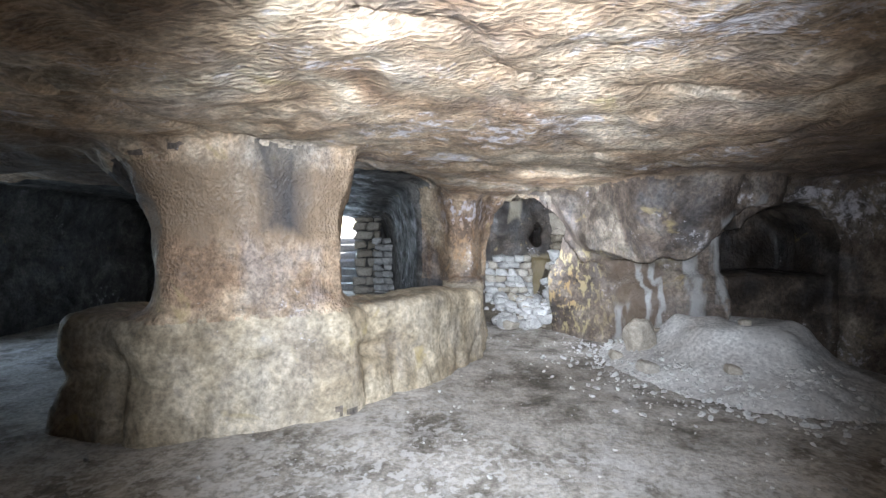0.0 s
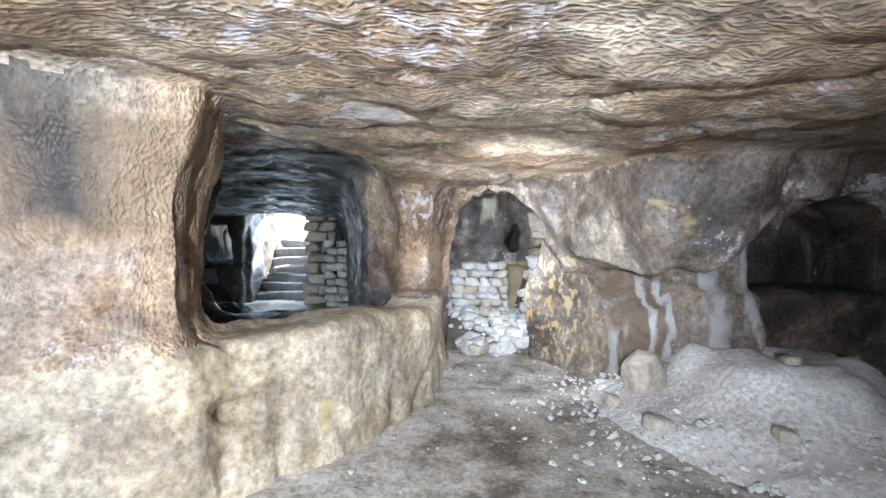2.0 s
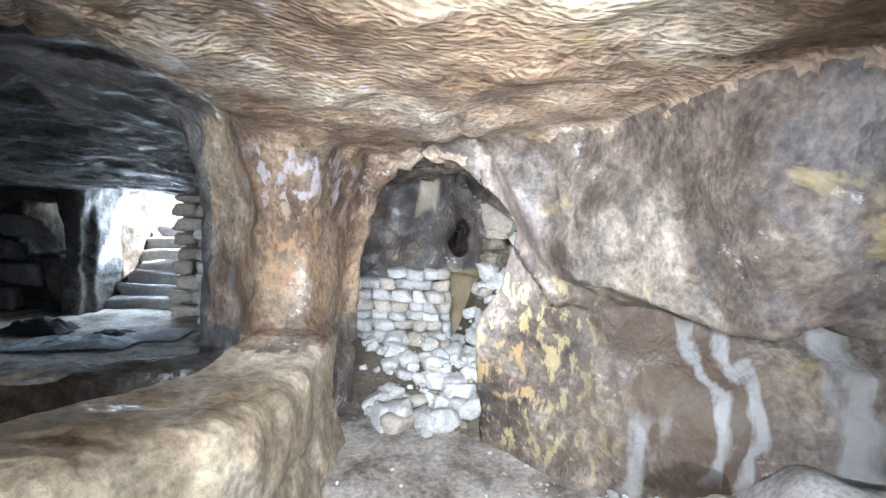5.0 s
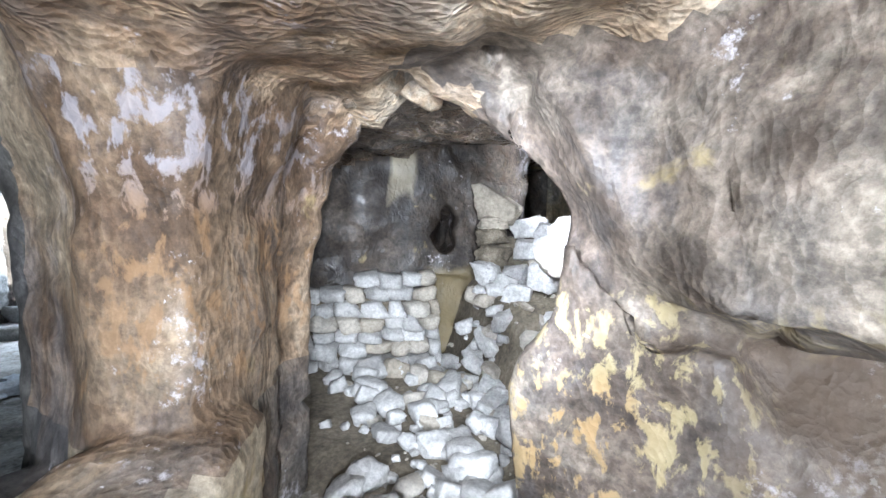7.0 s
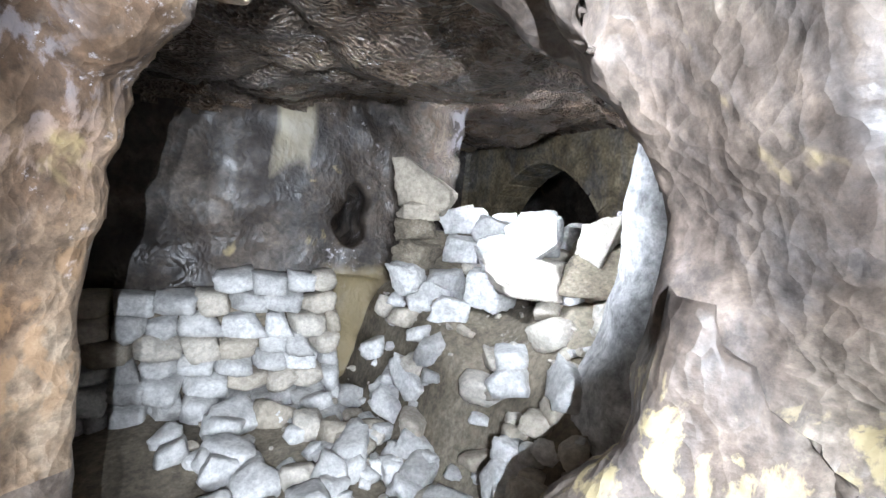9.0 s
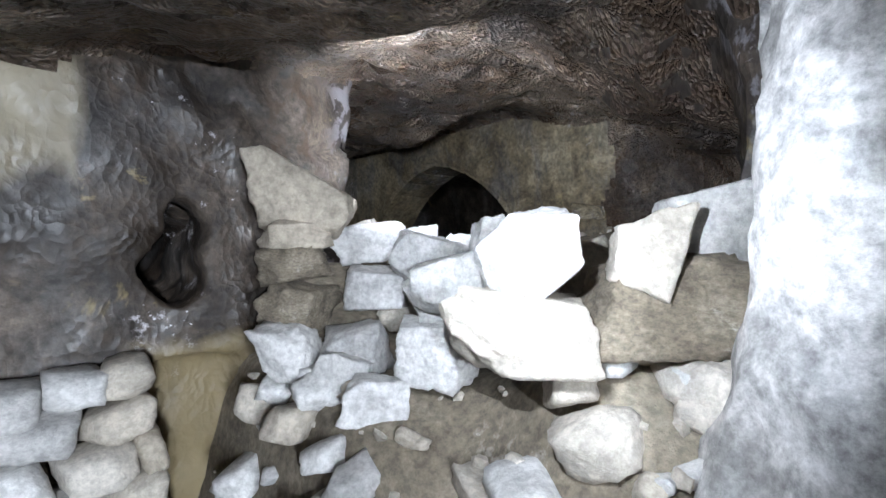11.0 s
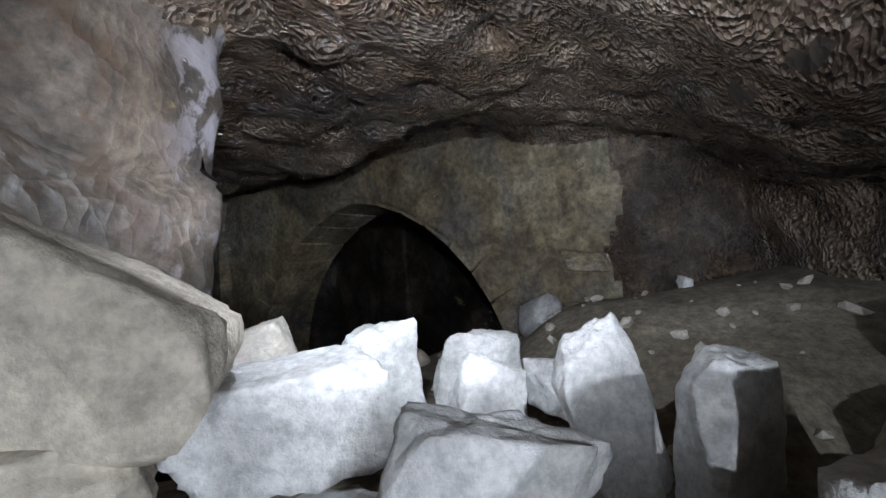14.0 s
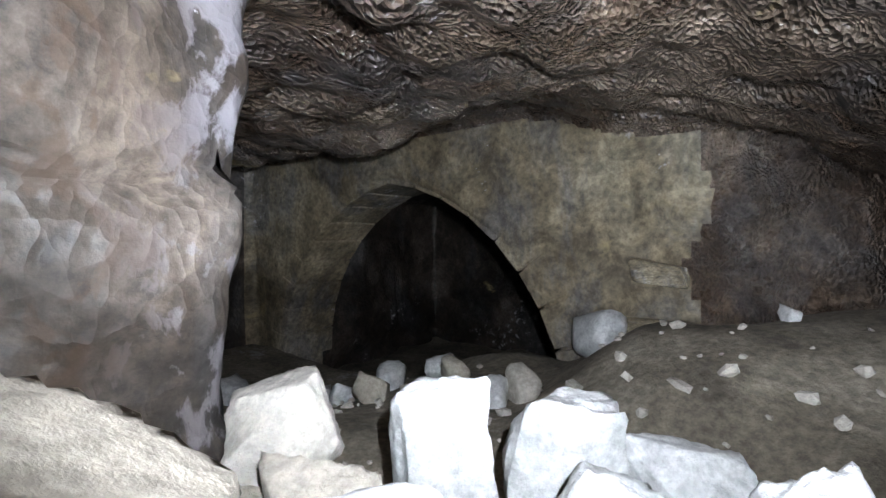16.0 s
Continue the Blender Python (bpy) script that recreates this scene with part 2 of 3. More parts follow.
def ramp01(x, a, b):
    q = np.clip((x - a) / (b - a), 0, 1)
    return q * q * (3 - 2 * q)


TABLE = np.random.RandomState(5).rand(64, 64, 64).astype(np.float32)


def lumps(p, scale, seed=0):
    """Smooth value noise from -1 to 1 at points p (n, 3)."""
    q = p * scale + 17.3 * seed + 100
    i = np.floor(q).astype(int)
    f = q - i
    f = f * f * (3 - 2 * f)
    i &= 63
    j = (i + 1) & 63
    out = 0
    for a, wa in ((i[:, 0], 1 - f[:, 0]), (j[:, 0], f[:, 0])):
        for b, wb in ((i[:, 1], 1 - f[:, 1]), (j[:, 1], f[:, 1])):
            for c, wc in ((i[:, 2], 1 - f[:, 2]), (j[:, 2], f[:, 2])):
                out = out + TABLE[a, b, c] * wa * wb * wc
    return 2 * out - 1


def plan(poly, X, Y):
    """Signed distance to a plan polygon, negative inside."""
    d = np.full(X.shape, 1e9, np.float32)
    s = np.ones(X.shape, np.float32)
    for (ax, ay), (bx, by) in zip(poly, poly[1:] + poly[:1]):
        ex, ey = bx - ax, by - ay
        t = np.clip(((X - ax) * ex + (Y - ay) * ey) / (ex * ex + ey * ey), 0, 1)
        d = np.minimum(d, (X - ax - t * ex) ** 2 + (Y - ay - t * ey) ** 2)
        c = ((ay <= Y) & (by > Y)) | ((by <= Y) & (ay > Y))
        if ey:
            s = np.where(c & (X < ax + (Y - ay) / ey * ex), -s, s)
    return (s * np.sqrt(d)).astype(np.float32)


def surface(F, origin, step):
    """Quads on the zero level of F (negative in the rock), seen from the hollow."""
    n0, n1, n2 = F.shape
    s = F < 0
    cnt = np.zeros((n0 - 1, n1 - 1, n2 - 1), np.uint8)
    corners = [(a, b, c) for a in (0, 1) for b in (0, 1) for c in (0, 1)]
    for a, b, c in corners:
        cnt += s[a:n0 - 1 + a, b:n1 - 1 + b, c:n2 - 1 + c]
    cells = np.argwhere((cnt > 0) & (cnt < 8))
    index = np.full(cnt.shape, -1, np.int32)
    index[tuple(cells.T)] = np.arange(len(cells))
    total = np.zeros((len(cells), 3))
    hits = np.zeros(len(cells))
    for a in corners:
        for axis in range(3):
            if a[axis]:
                continue
            b = list(a)
            b[axis] = 1
            f0 = F[tuple((cells + a).T)]
            f1 = F[tuple((cells + b).T)]
            cross = (f0 < 0) != (f1 < 0)
            t = np.where(cross, f0 / np.where(cross, f0 - f1, 1), 0)
            p = np.array(a, float)[None, :].repeat(len(cells), 0)
            p[:, axis] = t
            total += np.where(cross[:, None], p, 0)
            hits += cross
    verts = (cells + total / hits[:, None]) * step + origin
    quads = []
    around = {0: ((0, -1, -1), (0, 0, -1), (0, 0, 0), (0, -1, 0)),
              1: ((-1, 0, -1), (-1, 0, 0), (0, 0, 0), (0, 0, -1)),
              2: ((-1, -1, 0), (0, -1, 0), (0, 0, 0), (-1, 0, 0))}
    for axis in range(3):
        lo = [slice(1, n - 1) for n in F.shape]
        hi = list(lo)
        lo[axis], hi[axis] = slice(0, F.shape[axis] - 1), slice(1, F.shape[axis])
        change = s[tuple(lo)] != s[tuple(hi)]
        e = np.argwhere(change)
        for k in range(3):
            if k != axis:
                e[:, k] += 1
        q = np.stack([index[tuple((e + o).T)] for o in around[axis]], 1)
        flip = ~s[tuple(e.T)]
        q[flip] = q[flip][:, ::-1]
        quads.append(q)
    quads = np.concatenate(quads)
    return verts, quads[(quads >= 0).all(1)]


def from_arrays(name, verts, faces, material, smooth=True, normals=None):
    used, flat = np.unique(faces, return_inverse=True)
    faces = flat.reshape(faces.shape)
    me = bpy.data.meshes.new(name)
    me.vertices.add(len(used))
    me.vertices.foreach_set("co", verts[used].astype(np.float32).ravel())
    me.loops.add(faces.size)
    me.loops.foreach_set("vertex_index", faces.astype(np.int32).ravel())
    me.polygons.add(len(faces))
    k = faces.shape[1]
    me.polygons.foreach_set("loop_start", np.arange(0, faces.size, k, dtype=np.int32))
    me.polygons.foreach_set("loop_total", np.full(len(faces), k, np.int32))
    me.update(calc_edges=True)
    me.polygons.foreach_set("use_smooth", np.full(len(faces), smooth))
    if normals is not None:
        me.normals_split_custom_set_from_vertices(normals[used].astype(np.float32).tolist())
    me.materials.append(material)
    return new(name, me)


def part(name, bm, material, parent=None, label="", smooth=False):
    me = bpy.data.meshes.new(name)
    bm.to_mesh(me)
    bm.free()
    me.polygons.foreach_set("use_smooth", np.full(len(me.polygons), smooth))
    me.materials.append(material)
    ob = new(name, me)
    ob.parent = parent
    return tagged(ob, label)


# ---- the hewn rock ----
STEP = 0.045
X0, Y0, Z0, X1, Y1, Z1 = -6.8, -2.9, -0.55, 8.7, 13.7, 2.95
gx, gy, gz = (np.arange(a, b, STEP, dtype=np.float32) for a, b in ((X0, X1), (Y0, Y1), (Z0, Z1)))
X2, Y2 = np.meshgrid(gx, gy, indexing="ij")
Z = gz[None, None, :]
PX, PY = X2[:, :, None], Y2[:, :, None]

# arch between the two chambers: centre, and the directions along and through the wall
AC, AU, AN = (1.235, 6.98), (0.77, -0.64), (0.64, 0.77)
U2 = (X2 - AC[0]) * AU[0] + (Y2 - AC[1]) * AU[1]
D2 = (X2 - AC[0]) * AN[0] + (Y2 - AC[1]) * AN[1]

main_plan = [(-6.3, -2.4), (4.9, -2.4), (4.8, 2.5), (4.55, 4.9), (3.25, 4.95), (2.5, 5.5), (2.0, 6.1), (1.64, 6.5),
             (0.68, 7.32), (0.55, 6.8), (0.4, 6.45), (0.1, 6.5), (-0.4, 7.05), (-0.85, 9.0), (-1.5, 11.35), (-6.3, 11.35)]
side = plan([(-6.5, 3.6), (-2.4, 3.9), (-1.4, 4.0), (-0.6, 4.55), (-0.1, 5.2), (0.1, 6.3), (-1.5, 11.6), (-6.5, 11.6)], X2, Y2)
ceil2 = 2.1 + 0.05 * np.sin(1.3 * X2 + 0.6 * Y2) - 0.1 * ramp01(X2, 2.4, 4.6) - 0.12 * ramp01(-X2, 1.5, 4.5)
ceil2 = ceil2 + 0.16 * ramp01(-side, 0.0, 0.25) - 0.32 * ramp01(Y2, 7.0, 11.3) * (side < 0)
main2 = plan(main_plan, X2, Y2)[:, :, None]
hollow = soft_max(main2 + 0.14 * ramp01(Z, 1.5, 2.15) - 0.05 * ramp01(-Z, -0.5, 0.1) - 0.22 * ramp01(Z, 0.7, 1.1) * ramp01(PX, 2.05, 2.3) * (PX < 3.3) * (PY > 4), Z - ceil2[:, :, None], 0.16)

# second chamber and the passage behind it
inner_plan = [(0.72, 7.5), (0.3, 7.9), (0.1, 9.42), (1.84, 9.42), (1.88, 9.5), (2.22, 9.5), (2.27, 9.42), (2.9, 9.45), (2.98, 9.7),
              (3.0, 13.1), (5.1, 13.1), (5.1, 8.9), (5.3, 8.2), (4.6, 7.75), (3.7, 7.55), (3.1, 7.5), (3.0, 7.0), (2.5, 6.66), (1.96, 6.53)]
inner2 = plan(inner_plan, X2, Y2)
lip_x = 4.3 + 0.05 * np.sin(3.1 * Y2) + 0.03 * np.sin(8.3 * Y2)
inner_ceil = 0.22 * ramp01(X2, lip_x, lip_x + 0.1) * ramp01(Y2, 9.0, 9.9) + 2.16 + 0.3 * ramp01(U2 * 0.2 + D2, 1.3, 2.6) - 0.5 * ramp01(8.8 - Y2, 0.0, 1.1) * ramp01(X2, 2.9, 3.6)
hollow = np.minimum(hollow, soft_max(inner2[:, :, None] + 0.05 * ramp01(Z, 1.6, 2.3), Z - inner_ceil[:, :, None], 0.1))
slot_roof = np.maximum(np.maximum(np.abs(X2 - 2.05) - 0.4, np.abs(Y2 - 9.7) - 0.27)[:, :, None], 0.98 - Z)
hollow = np.maximum(hollow, -slot_roof)
hole = np.sqrt(((PX - 2.0 - 0.12 * (Z - 1.46) + 0.03 * np.sin(Z * 19)) / (0.13 + 0.03 * np.sin(Z * 11))) ** 2 + ((PY - 9.7) / 0.8) ** 2 + ((Z - 1.46) / 0.26) ** 2) - 1
hollow = np.minimum(hollow, 0.12 * hole)

# the arched opening, leaning a little, narrow at its foot
west = np.interp(Z, (0.0, 1.35, 1.8, 2.05, 2.25), (0.72, 0.67, 0.54, 0.16, 0.0)).astype(np.float32)
east = np.interp(Z, (0.0, 0.9, 1.15, 1.5, 1.74, 2.05, 2.25), (0.49, 0.48, 0.66, 0.7, 0.58, 0.2, 0.06)).astype(np.float32)
opening = np.maximum(-U2[:, :, None] - west, U2[:, :, None] - east)
opening = soft_max(opening, (np.abs(D2) - 0.3)[:, :, None], 0.05)
hollow = soft_min(hollow, opening, 0.07)

# recess with a bench in the east corner
recess = soft_max(np.maximum(np.abs(X2 - 3.9) - 0.62, np.abs(Y2 - 5.25) - 0.75)[:, :, None], Z - 1.82 + 0.35 * ((PX - 3.9) / 0.62) ** 2, 0.15)
hollow = soft_min(hollow, recess, 0.06)
hollow = np.maximum(hollow, -np.maximum(np.maximum(np.abs(X2 - 3.9) - 0.9, np.abs(Y2 - 5.75) - 0.6)[:, :, None], Z - 0.97))

# pointed arch in dressed stone and the dark room behind
arch_y, arch_half, rad = 11.08, 1.52, 1.75
pointed = np.maximum(np.hypot(PY - (arch_y - (rad - arch_half)), np.maximum(Z - 0.62, 0)), np.hypot(PY - (arch_y + (rad - arch_half)), np.maximum(Z - 0.62, 0))) - rad
hollow = np.minimum(hollow, np.maximum(pointed, np.abs(PX - 5.35) - 0.4))
back = np.maximum(np.maximum(np.abs(X2 - 6.95) - 1.35, np.abs(Y2 - 11.0) - 2.1)[:, :, None], Z - 2.4)
hollow = np.minimum(hollow, back)

# way out with daylight, and a small window beside it
door = np.maximum(np.maximum(np.abs(X2 + 2.86) - 0.62, np.abs(Y2 - 12.6) - 1.6)[:, :, None], Z - 2.06)
hollow = np.minimum(hollow, door)
shaft = np.maximum(np.abs(X2 + 2.86) - 0.75, -(Y2 - 12.1))[:, :, None] + 0 * Z
hollow = np.minimum(hollow, shaft)
wind = np.maximum(np.maximum(np.abs(X2 + 4.18) - 0.36, np.abs(Y2 - 12.6) - 1.6)[:, :, None], np.abs(Z - 1.3) - 0.42)
hollow = soft_min(hollow, wind, 0.1)

# unseen west opening, added to account for the bluish daylight from that side
west_gap = np.maximum(np.maximum(X2 + 6.2, np.abs(Y2 - 4.9) - 0.6)[:, :, None], np.abs(Z - 1.1) - 0.75)
hollow = np.minimum(hollow, west_gap)

# rock left standing: pillar, low walls, the lintel and the hanging mass
ledge_plan = [(-2.88, 3.25), (-2.05, 2.98), (-1.03, 3.42), (-0.15, 4.27), (0.42, 5.2), (0.55, 6.1), (0.6, 6.7), (0.2, 6.7),
              (-0.2, 5.8), (-0.35, 5.0), (-0.95, 4.42), (-1.6, 4.15), (-2.65, 3.85)]
ledge2 = plan(ledge_plan, X2, Y2)
ledge_top = 0.86 - 0.12 * ramp01(Y2, 4.6, 5.9) + 0.1 * ramp01(Y2, 5.9, 6.6)
ledge = soft_max(ledge2[:, :, None] - 0.06 * ramp01(-Z, -0.45, 0.1), Z - ledge_top[:, :, None], 0.12)
pillar_plan = [(-2.18, 3.3), (-1.95, 3.1), (-1.02, 3.46), (-0.8, 3.62), (-0.95, 4.2), (-1.5, 4.15), (-2.3, 3.85)]
pillar2 = plan(pillar_plan, X2, Y2)
pillar = pillar2[:, :, None] - 0.3 * ramp01(Z, 1.35, 2.15) ** 2 * ramp01(-PX, 0.9, 2.3) - 0.1 * ramp01(Z, 1.5, 2.1) - 0.05 * ramp01(-Z, -1.0, -0.3)
for gx0, gy0, gr, glow, ghigh in ((-0.42, 3.98, 0.05, -0.1, 0.9), (-1.5, 3.14, 0.07, 0.05, 0.55), (-1.25, 3.26, 0.05, 0.1, 0.5), (-2.3, 3.04, 0.06, 0.0, 0.6), (0.2, 4.78, 0.04, 0.0, 0.6)):
    groove = soft_max(np.hypot(X2 - gx0, Y2 - gy0)[:, :, None] - gr, np.maximum(glow - Z, Z - ghigh), 0.05)
    ledge = soft_max(ledge, -groove, 0.05)
notch = np.sqrt(((PX + 0.62) / 0.28) ** 2 + ((PY - 3.75) / 0.2) ** 2 + ((Z - 0.45) / 0.09) ** 2) - 1
ledge = soft_max(ledge, -0.1 * notch, 0.03)
stand = soft_min(ledge, pillar, 0.14)
sill2 = plan([(-2.3, 6.2), (-1.4, 6.0), (-0.2, 6.45), (-0.1, 6.9), (-1.4, 6.35), (-2.4, 6.6)], X2, Y2)
stand = np.minimum(stand, soft_max(sill2[:, :, None], Z - 0.6, 0.1))
post = plan([(-2.75, 6.1), (-2.2, 6.1), (-2.15, 6.5), (-2.7, 6.6)], X2, Y2)[:, :, None] - 0.18 * ramp01(Z, 1.3, 2.0) - 0.25 * ramp01(-Z, -0.95, -0.5)
stand = soft_min(stand, post, 0.1)
jamb = plan([(-3.85, 11.2), (-3.6, 11.15), (-3.52, 12.0), (-3.8, 12.0)], X2, Y2)[:, :, None] - 0.1 * ramp01(Z, 1.2, 2.0)
stand = np.minimum(stand, jamb)
mass_plan = [(1.12, 6.44), (1.2, 6.36), (1.5, 6.31), (1.86, 6.13), (2.08, 5.72), (2.36, 5.2), (2.72, 4.9), (3.2, 4.9), (3.5, 5.3), (2.4, 6.3), (1.9, 6.6), (1.62, 6.57), (1.45, 6.46)]
mass2 = plan(mass_plan, X2, Y2)
under = 1.16 + 0.05 * np.cos((X2 - 2.05) * 13) * (X2 < 2.6) * (X2 > 1.9) + 0.6 * ramp01(X2, 2.6, 3.3) + 1.8 * np.maximum(2.0 - X2, 0)
bulge = 0.3 * (Z - 1.1) * ramp01(PX, 1.7, 2.3) + 0.16 * ramp01(PX + 0.3 * (Z - 1.3), 2.2, 2.27) + 0.01 + 0.03 * np.sin(PX * 9 + 1)
mass = soft_max(mass2[:, :, None] - bulge, under[:, :, None] - Z, 0.025)
stand = np.minimum(stand, mass)
pier = np.hypot((X2 - 2.7) / 1.0, Y2 - 7.1)[:, :, None] - 0.28 - 0.12 * ramp01(-Z, -1.4, -0.8)
stand = np.minimum(stand, pier)
hollow = soft_max(hollow, -stand, 0.03)
# crack under the hanging mass, running up to the crown of the arch
gap = np.where(X2 < 2.0, 0.08, 0.05)[:, :, None]
crack = np.maximum(np.abs(Z - under[:, :, None] + gap) - gap, mass2[:, :, None] + 0.01)
crack = np.maximum(crack, np.maximum(main2 - 0.12, (PX - 2.75)))
hollow = np.minimum(hollow, np.maximum(crack, 0.12 - U2[:, :, None] + 0 * Z))

# nothing but rock outside, and an outer skin that closes the block
edge = np.minimum(np.minimum(PX - X0 - 0.1, X1 - 0.15 - PX), np.minimum(PY - Y0 - 0.1, Y1 - 0.15 - PY))
edge = np.minimum(edge, np.minimum(Z - Z0 - 0.1, Z1 - 0.15 - Z))
solid = np.maximum(-hollow, -edge)
verts, quads = surface(solid.astype(np.float32), np.array([X0, Y0, Z0]), STEP)


def face_normals(v, q):
    nn = np.cross(v[q[:, 2]] - v[q[:, 0]], v[q[:, 3]] - v[q[:, 1]])
    return nn / np.maximum(np.linalg.norm(nn, axis=1, keepdims=True), 1e-9)


def vertex_normals(v, q):
    fn = face_normals(v, q)
    vn = np.zeros_like(v)
    for k in range(4):
        np.add.at(vn, q[:, k], fn)
    return vn / np.maximum(np.linalg.norm(vn, axis=1, keepdims=True), 1e-9)


vn = vertex_normals(verts, quads)
dressed = (verts[:, 0] > 4.9) & (verts[:, 0] < 5.85) & (verts[:, 1] > 8.9)
rough_amp = np.where(dressed, 0.25, 1.0) * (verts[:, 1] < 13.4)
bump = 0.045 * lumps(verts, 1.6, 1) + 0.025 * lumps(verts, 4.0, 2) + 0.015 * lumps(verts, 9.0, 3) + 0.008 * lumps(verts, 18.0, 4)
bump -= 0.04 * np.maximum(0, 1 - np.abs(lumps(verts * np.array([1, 1, 0.7]), 1.1, 7)) * 22)
over = np.clip(-vn[:, 2] * 2 - 0.6, 0, 1)
deep = (verts[:, 1] > 6.6) & (verts[:, 0] > 0.6)
rough_amp = rough_amp * np.where(deep & ~dressed, 1.35, 1.0)
bump += np.where(deep, 1.0, 0.3) * over * (0.022 * lumps(verts * np.array([5, 9, 5]) @ np.array([[0.8, -0.6, 0], [0.6, 0.8, 0], [0, 0, 1]]), 1.0, 9) + 0.012 * lumps(verts, 11.0, 10))
verts = verts + vn * (bump * rough_amp)[:, None]
vn = vertex_normals(verts, quads)
fc = verts[quads].mean(1)
fn = face_normals(verts, quads)


def at_plan(poly, margin):
    return plan(poly, fc[:, 0], fc[:, 1]) < margin


outer = (fc[:, 0] < X0 + 0.22) | (fc[:, 0] > X1 - 0.28) | (fc[:, 1] < Y0 + 0.22) | (fc[:, 1] > Y1 - 0.28) | (fc[:, 2] < Z0 + 0.2) | (fc[:, 2] > Z1 - 0.25)
du = (fc[:, 0] - AC[0]) * AN[0] + (fc[:, 1] - AC[1]) * AN[1]
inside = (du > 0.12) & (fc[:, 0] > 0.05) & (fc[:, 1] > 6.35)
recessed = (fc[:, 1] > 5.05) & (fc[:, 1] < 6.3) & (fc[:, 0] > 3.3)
wall2 = (fc[:, 0] > 4.95) & inside & (((fc[:, 1] > 8.88 + 0.08 * lumps(fc * np.array([0, 0, 1]), 3, 6)) & (fn[:, 0] < -0.55) & (fc[:, 0] < 5.3)) | ((fc[:, 1] > 9.3) & (fc[:, 0] < 5.8)))
cell = tuple(np.clip(((fc[:, k] - o) / STEP).astype(int), 0, m - 1) for k, o, m in ((0, X0, len(gx)), (1, Y0, len(gy))))
roof = np.where(inside, inner_ceil[cell], ceil2[cell])
ceil = (fn[:, 2] < -0.5) & ~at_plan(mass_plan, 0.1 + 0.06 * lumps(fc, 6, 5)) & (fc[:, 2] > roof - 0.1 + 0.05 * lumps(fc, 4, 8)) & (fc[:, 2] > 1.6)
on_pillar = at_plan(pillar_plan, 0.25) & (fc[:, 2] > 0.84)
on_ledge = at_plan(ledge_plan, 0.14)
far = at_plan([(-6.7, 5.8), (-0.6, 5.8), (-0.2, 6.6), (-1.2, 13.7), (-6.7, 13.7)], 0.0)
col = (np.hypot(fc[:, 0] - 2.7, fc[:, 1] - 7.1) < 0.5) & inside & (fc[:, 2] < 2.2)
label = np.full(len(quads), 3)
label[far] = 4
# the recess gets the darker rock too, so its shade is in the colour
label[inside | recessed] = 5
label[wall2] = 6
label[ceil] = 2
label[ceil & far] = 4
label[ceil & inside] = 7
label[(fc[:, 0] > 4.5) & (fc[:, 1] < 8.95) & inside & ~wall2] = 7
label[on_ledge & ~ceil & ~inside] = 1
label[on_pillar & ~ceil] = 0
west_jamb = at_plan([(-0.5, 6.0), (0.4, 6.0), (1.0, 7.0), (0.9, 7.6), (-0.3, 7.2)], 0.0) & ~inside
label[west_jamb & ~ceil & (fc[:, 2] > 0.78)] = 10
label[col & ~ceil] = 9
label[outer] = 8
PIECES = [
    ("pillar", rock_pillar, "broad ochre rock pillar hewn from the cave, streaked with soot", "pillar"),
    ("wall_low", rock_ledge, "low worn yellow rock wall below the pillar", "low wall"),
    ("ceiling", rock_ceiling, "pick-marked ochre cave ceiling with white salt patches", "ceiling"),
    ("wall_north", rock_wall, "brown stained hewn cave wall with a hanging rock mass", "wall"),
    ("wall_far", rock_far, "grey rough rock walls of the side chamber", "wall"),
    ("wall_inner", rock_dark, "sooty rock wall of the inner chamber and recess, with shade in its colour", "wall"),
    ("wall_arch", plaster, "dressed stone wall with a pointed arch", "wall"),
    ("ceiling_inner", rock_wet, "wet brown rock ceiling of the inner chamber with sooty patches", "ceiling"),
    ("wall_outer", rock_far, "outside faces of the rock hill", "rock"),
    ("wall_pier", lime_col, "smooth grey-white rock pier beside the arched opening", "pier"),
    ("wall_jamb", rock_jamb, "rusty brown hewn rock jamb with lilac-grey salt patches", "wall"),
]
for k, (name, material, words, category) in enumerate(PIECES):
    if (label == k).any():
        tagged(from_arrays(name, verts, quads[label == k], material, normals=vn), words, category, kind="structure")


# ---- ground ----
def ground(x, y):
    p = np.stack([x, y, 0 * x], 1)
    u = (x - AC[0]) * AU[0] + (y - AC[1]) * AU[1]
    d = (x - AC[0]) * AN[0] + (y - AC[1]) * AN[1]
    z = 0.025 * lumps(p, 1.5, 11) + 0.012 * lumps(p, 5, 12) + 0.006 * lumps(p, 14, 13)
    inn = ramp01(d, -0.3, 0.3) * (x > 0.0) * ramp01(y, 6.2, 6.5)
    slope = 0.12 * ramp01(d, -0.3, 0.6) + 0.8 * ramp01(d, 0.5, 2.1) * ramp01(x, 1.95, 2.3) + 0.5 * ramp01(u, 0.2, 0.7) * ramp01(d, 0.1, 0.9) * (1 - ramp01(d, 1.5, 2.2))
    slope = slope + 0.2 * ramp01(d, 2.2, 2.6) * ramp01(x, 2.2, 2.8) - 0.4 * ramp01(y, 9.8, 11.2) * ramp01(x, 3.0, 4.5) - 0.55 * ramp01(x, 5.0, 6.0)
    slope = slope + (0.33 * ramp01(9.7 - y, 0, 0.8) + 0.1 * ramp01(8.9 - y, 0, 0.8)) * ramp01(x, 3.5, 4.7)
    z = z + inn * (slope + 0.05 * lumps(p, 2.5, 14) * ramp01(d, 0, 1))
    return z + 1.2 * ramp01(y, 11.9, 13.8) * (x < -2)


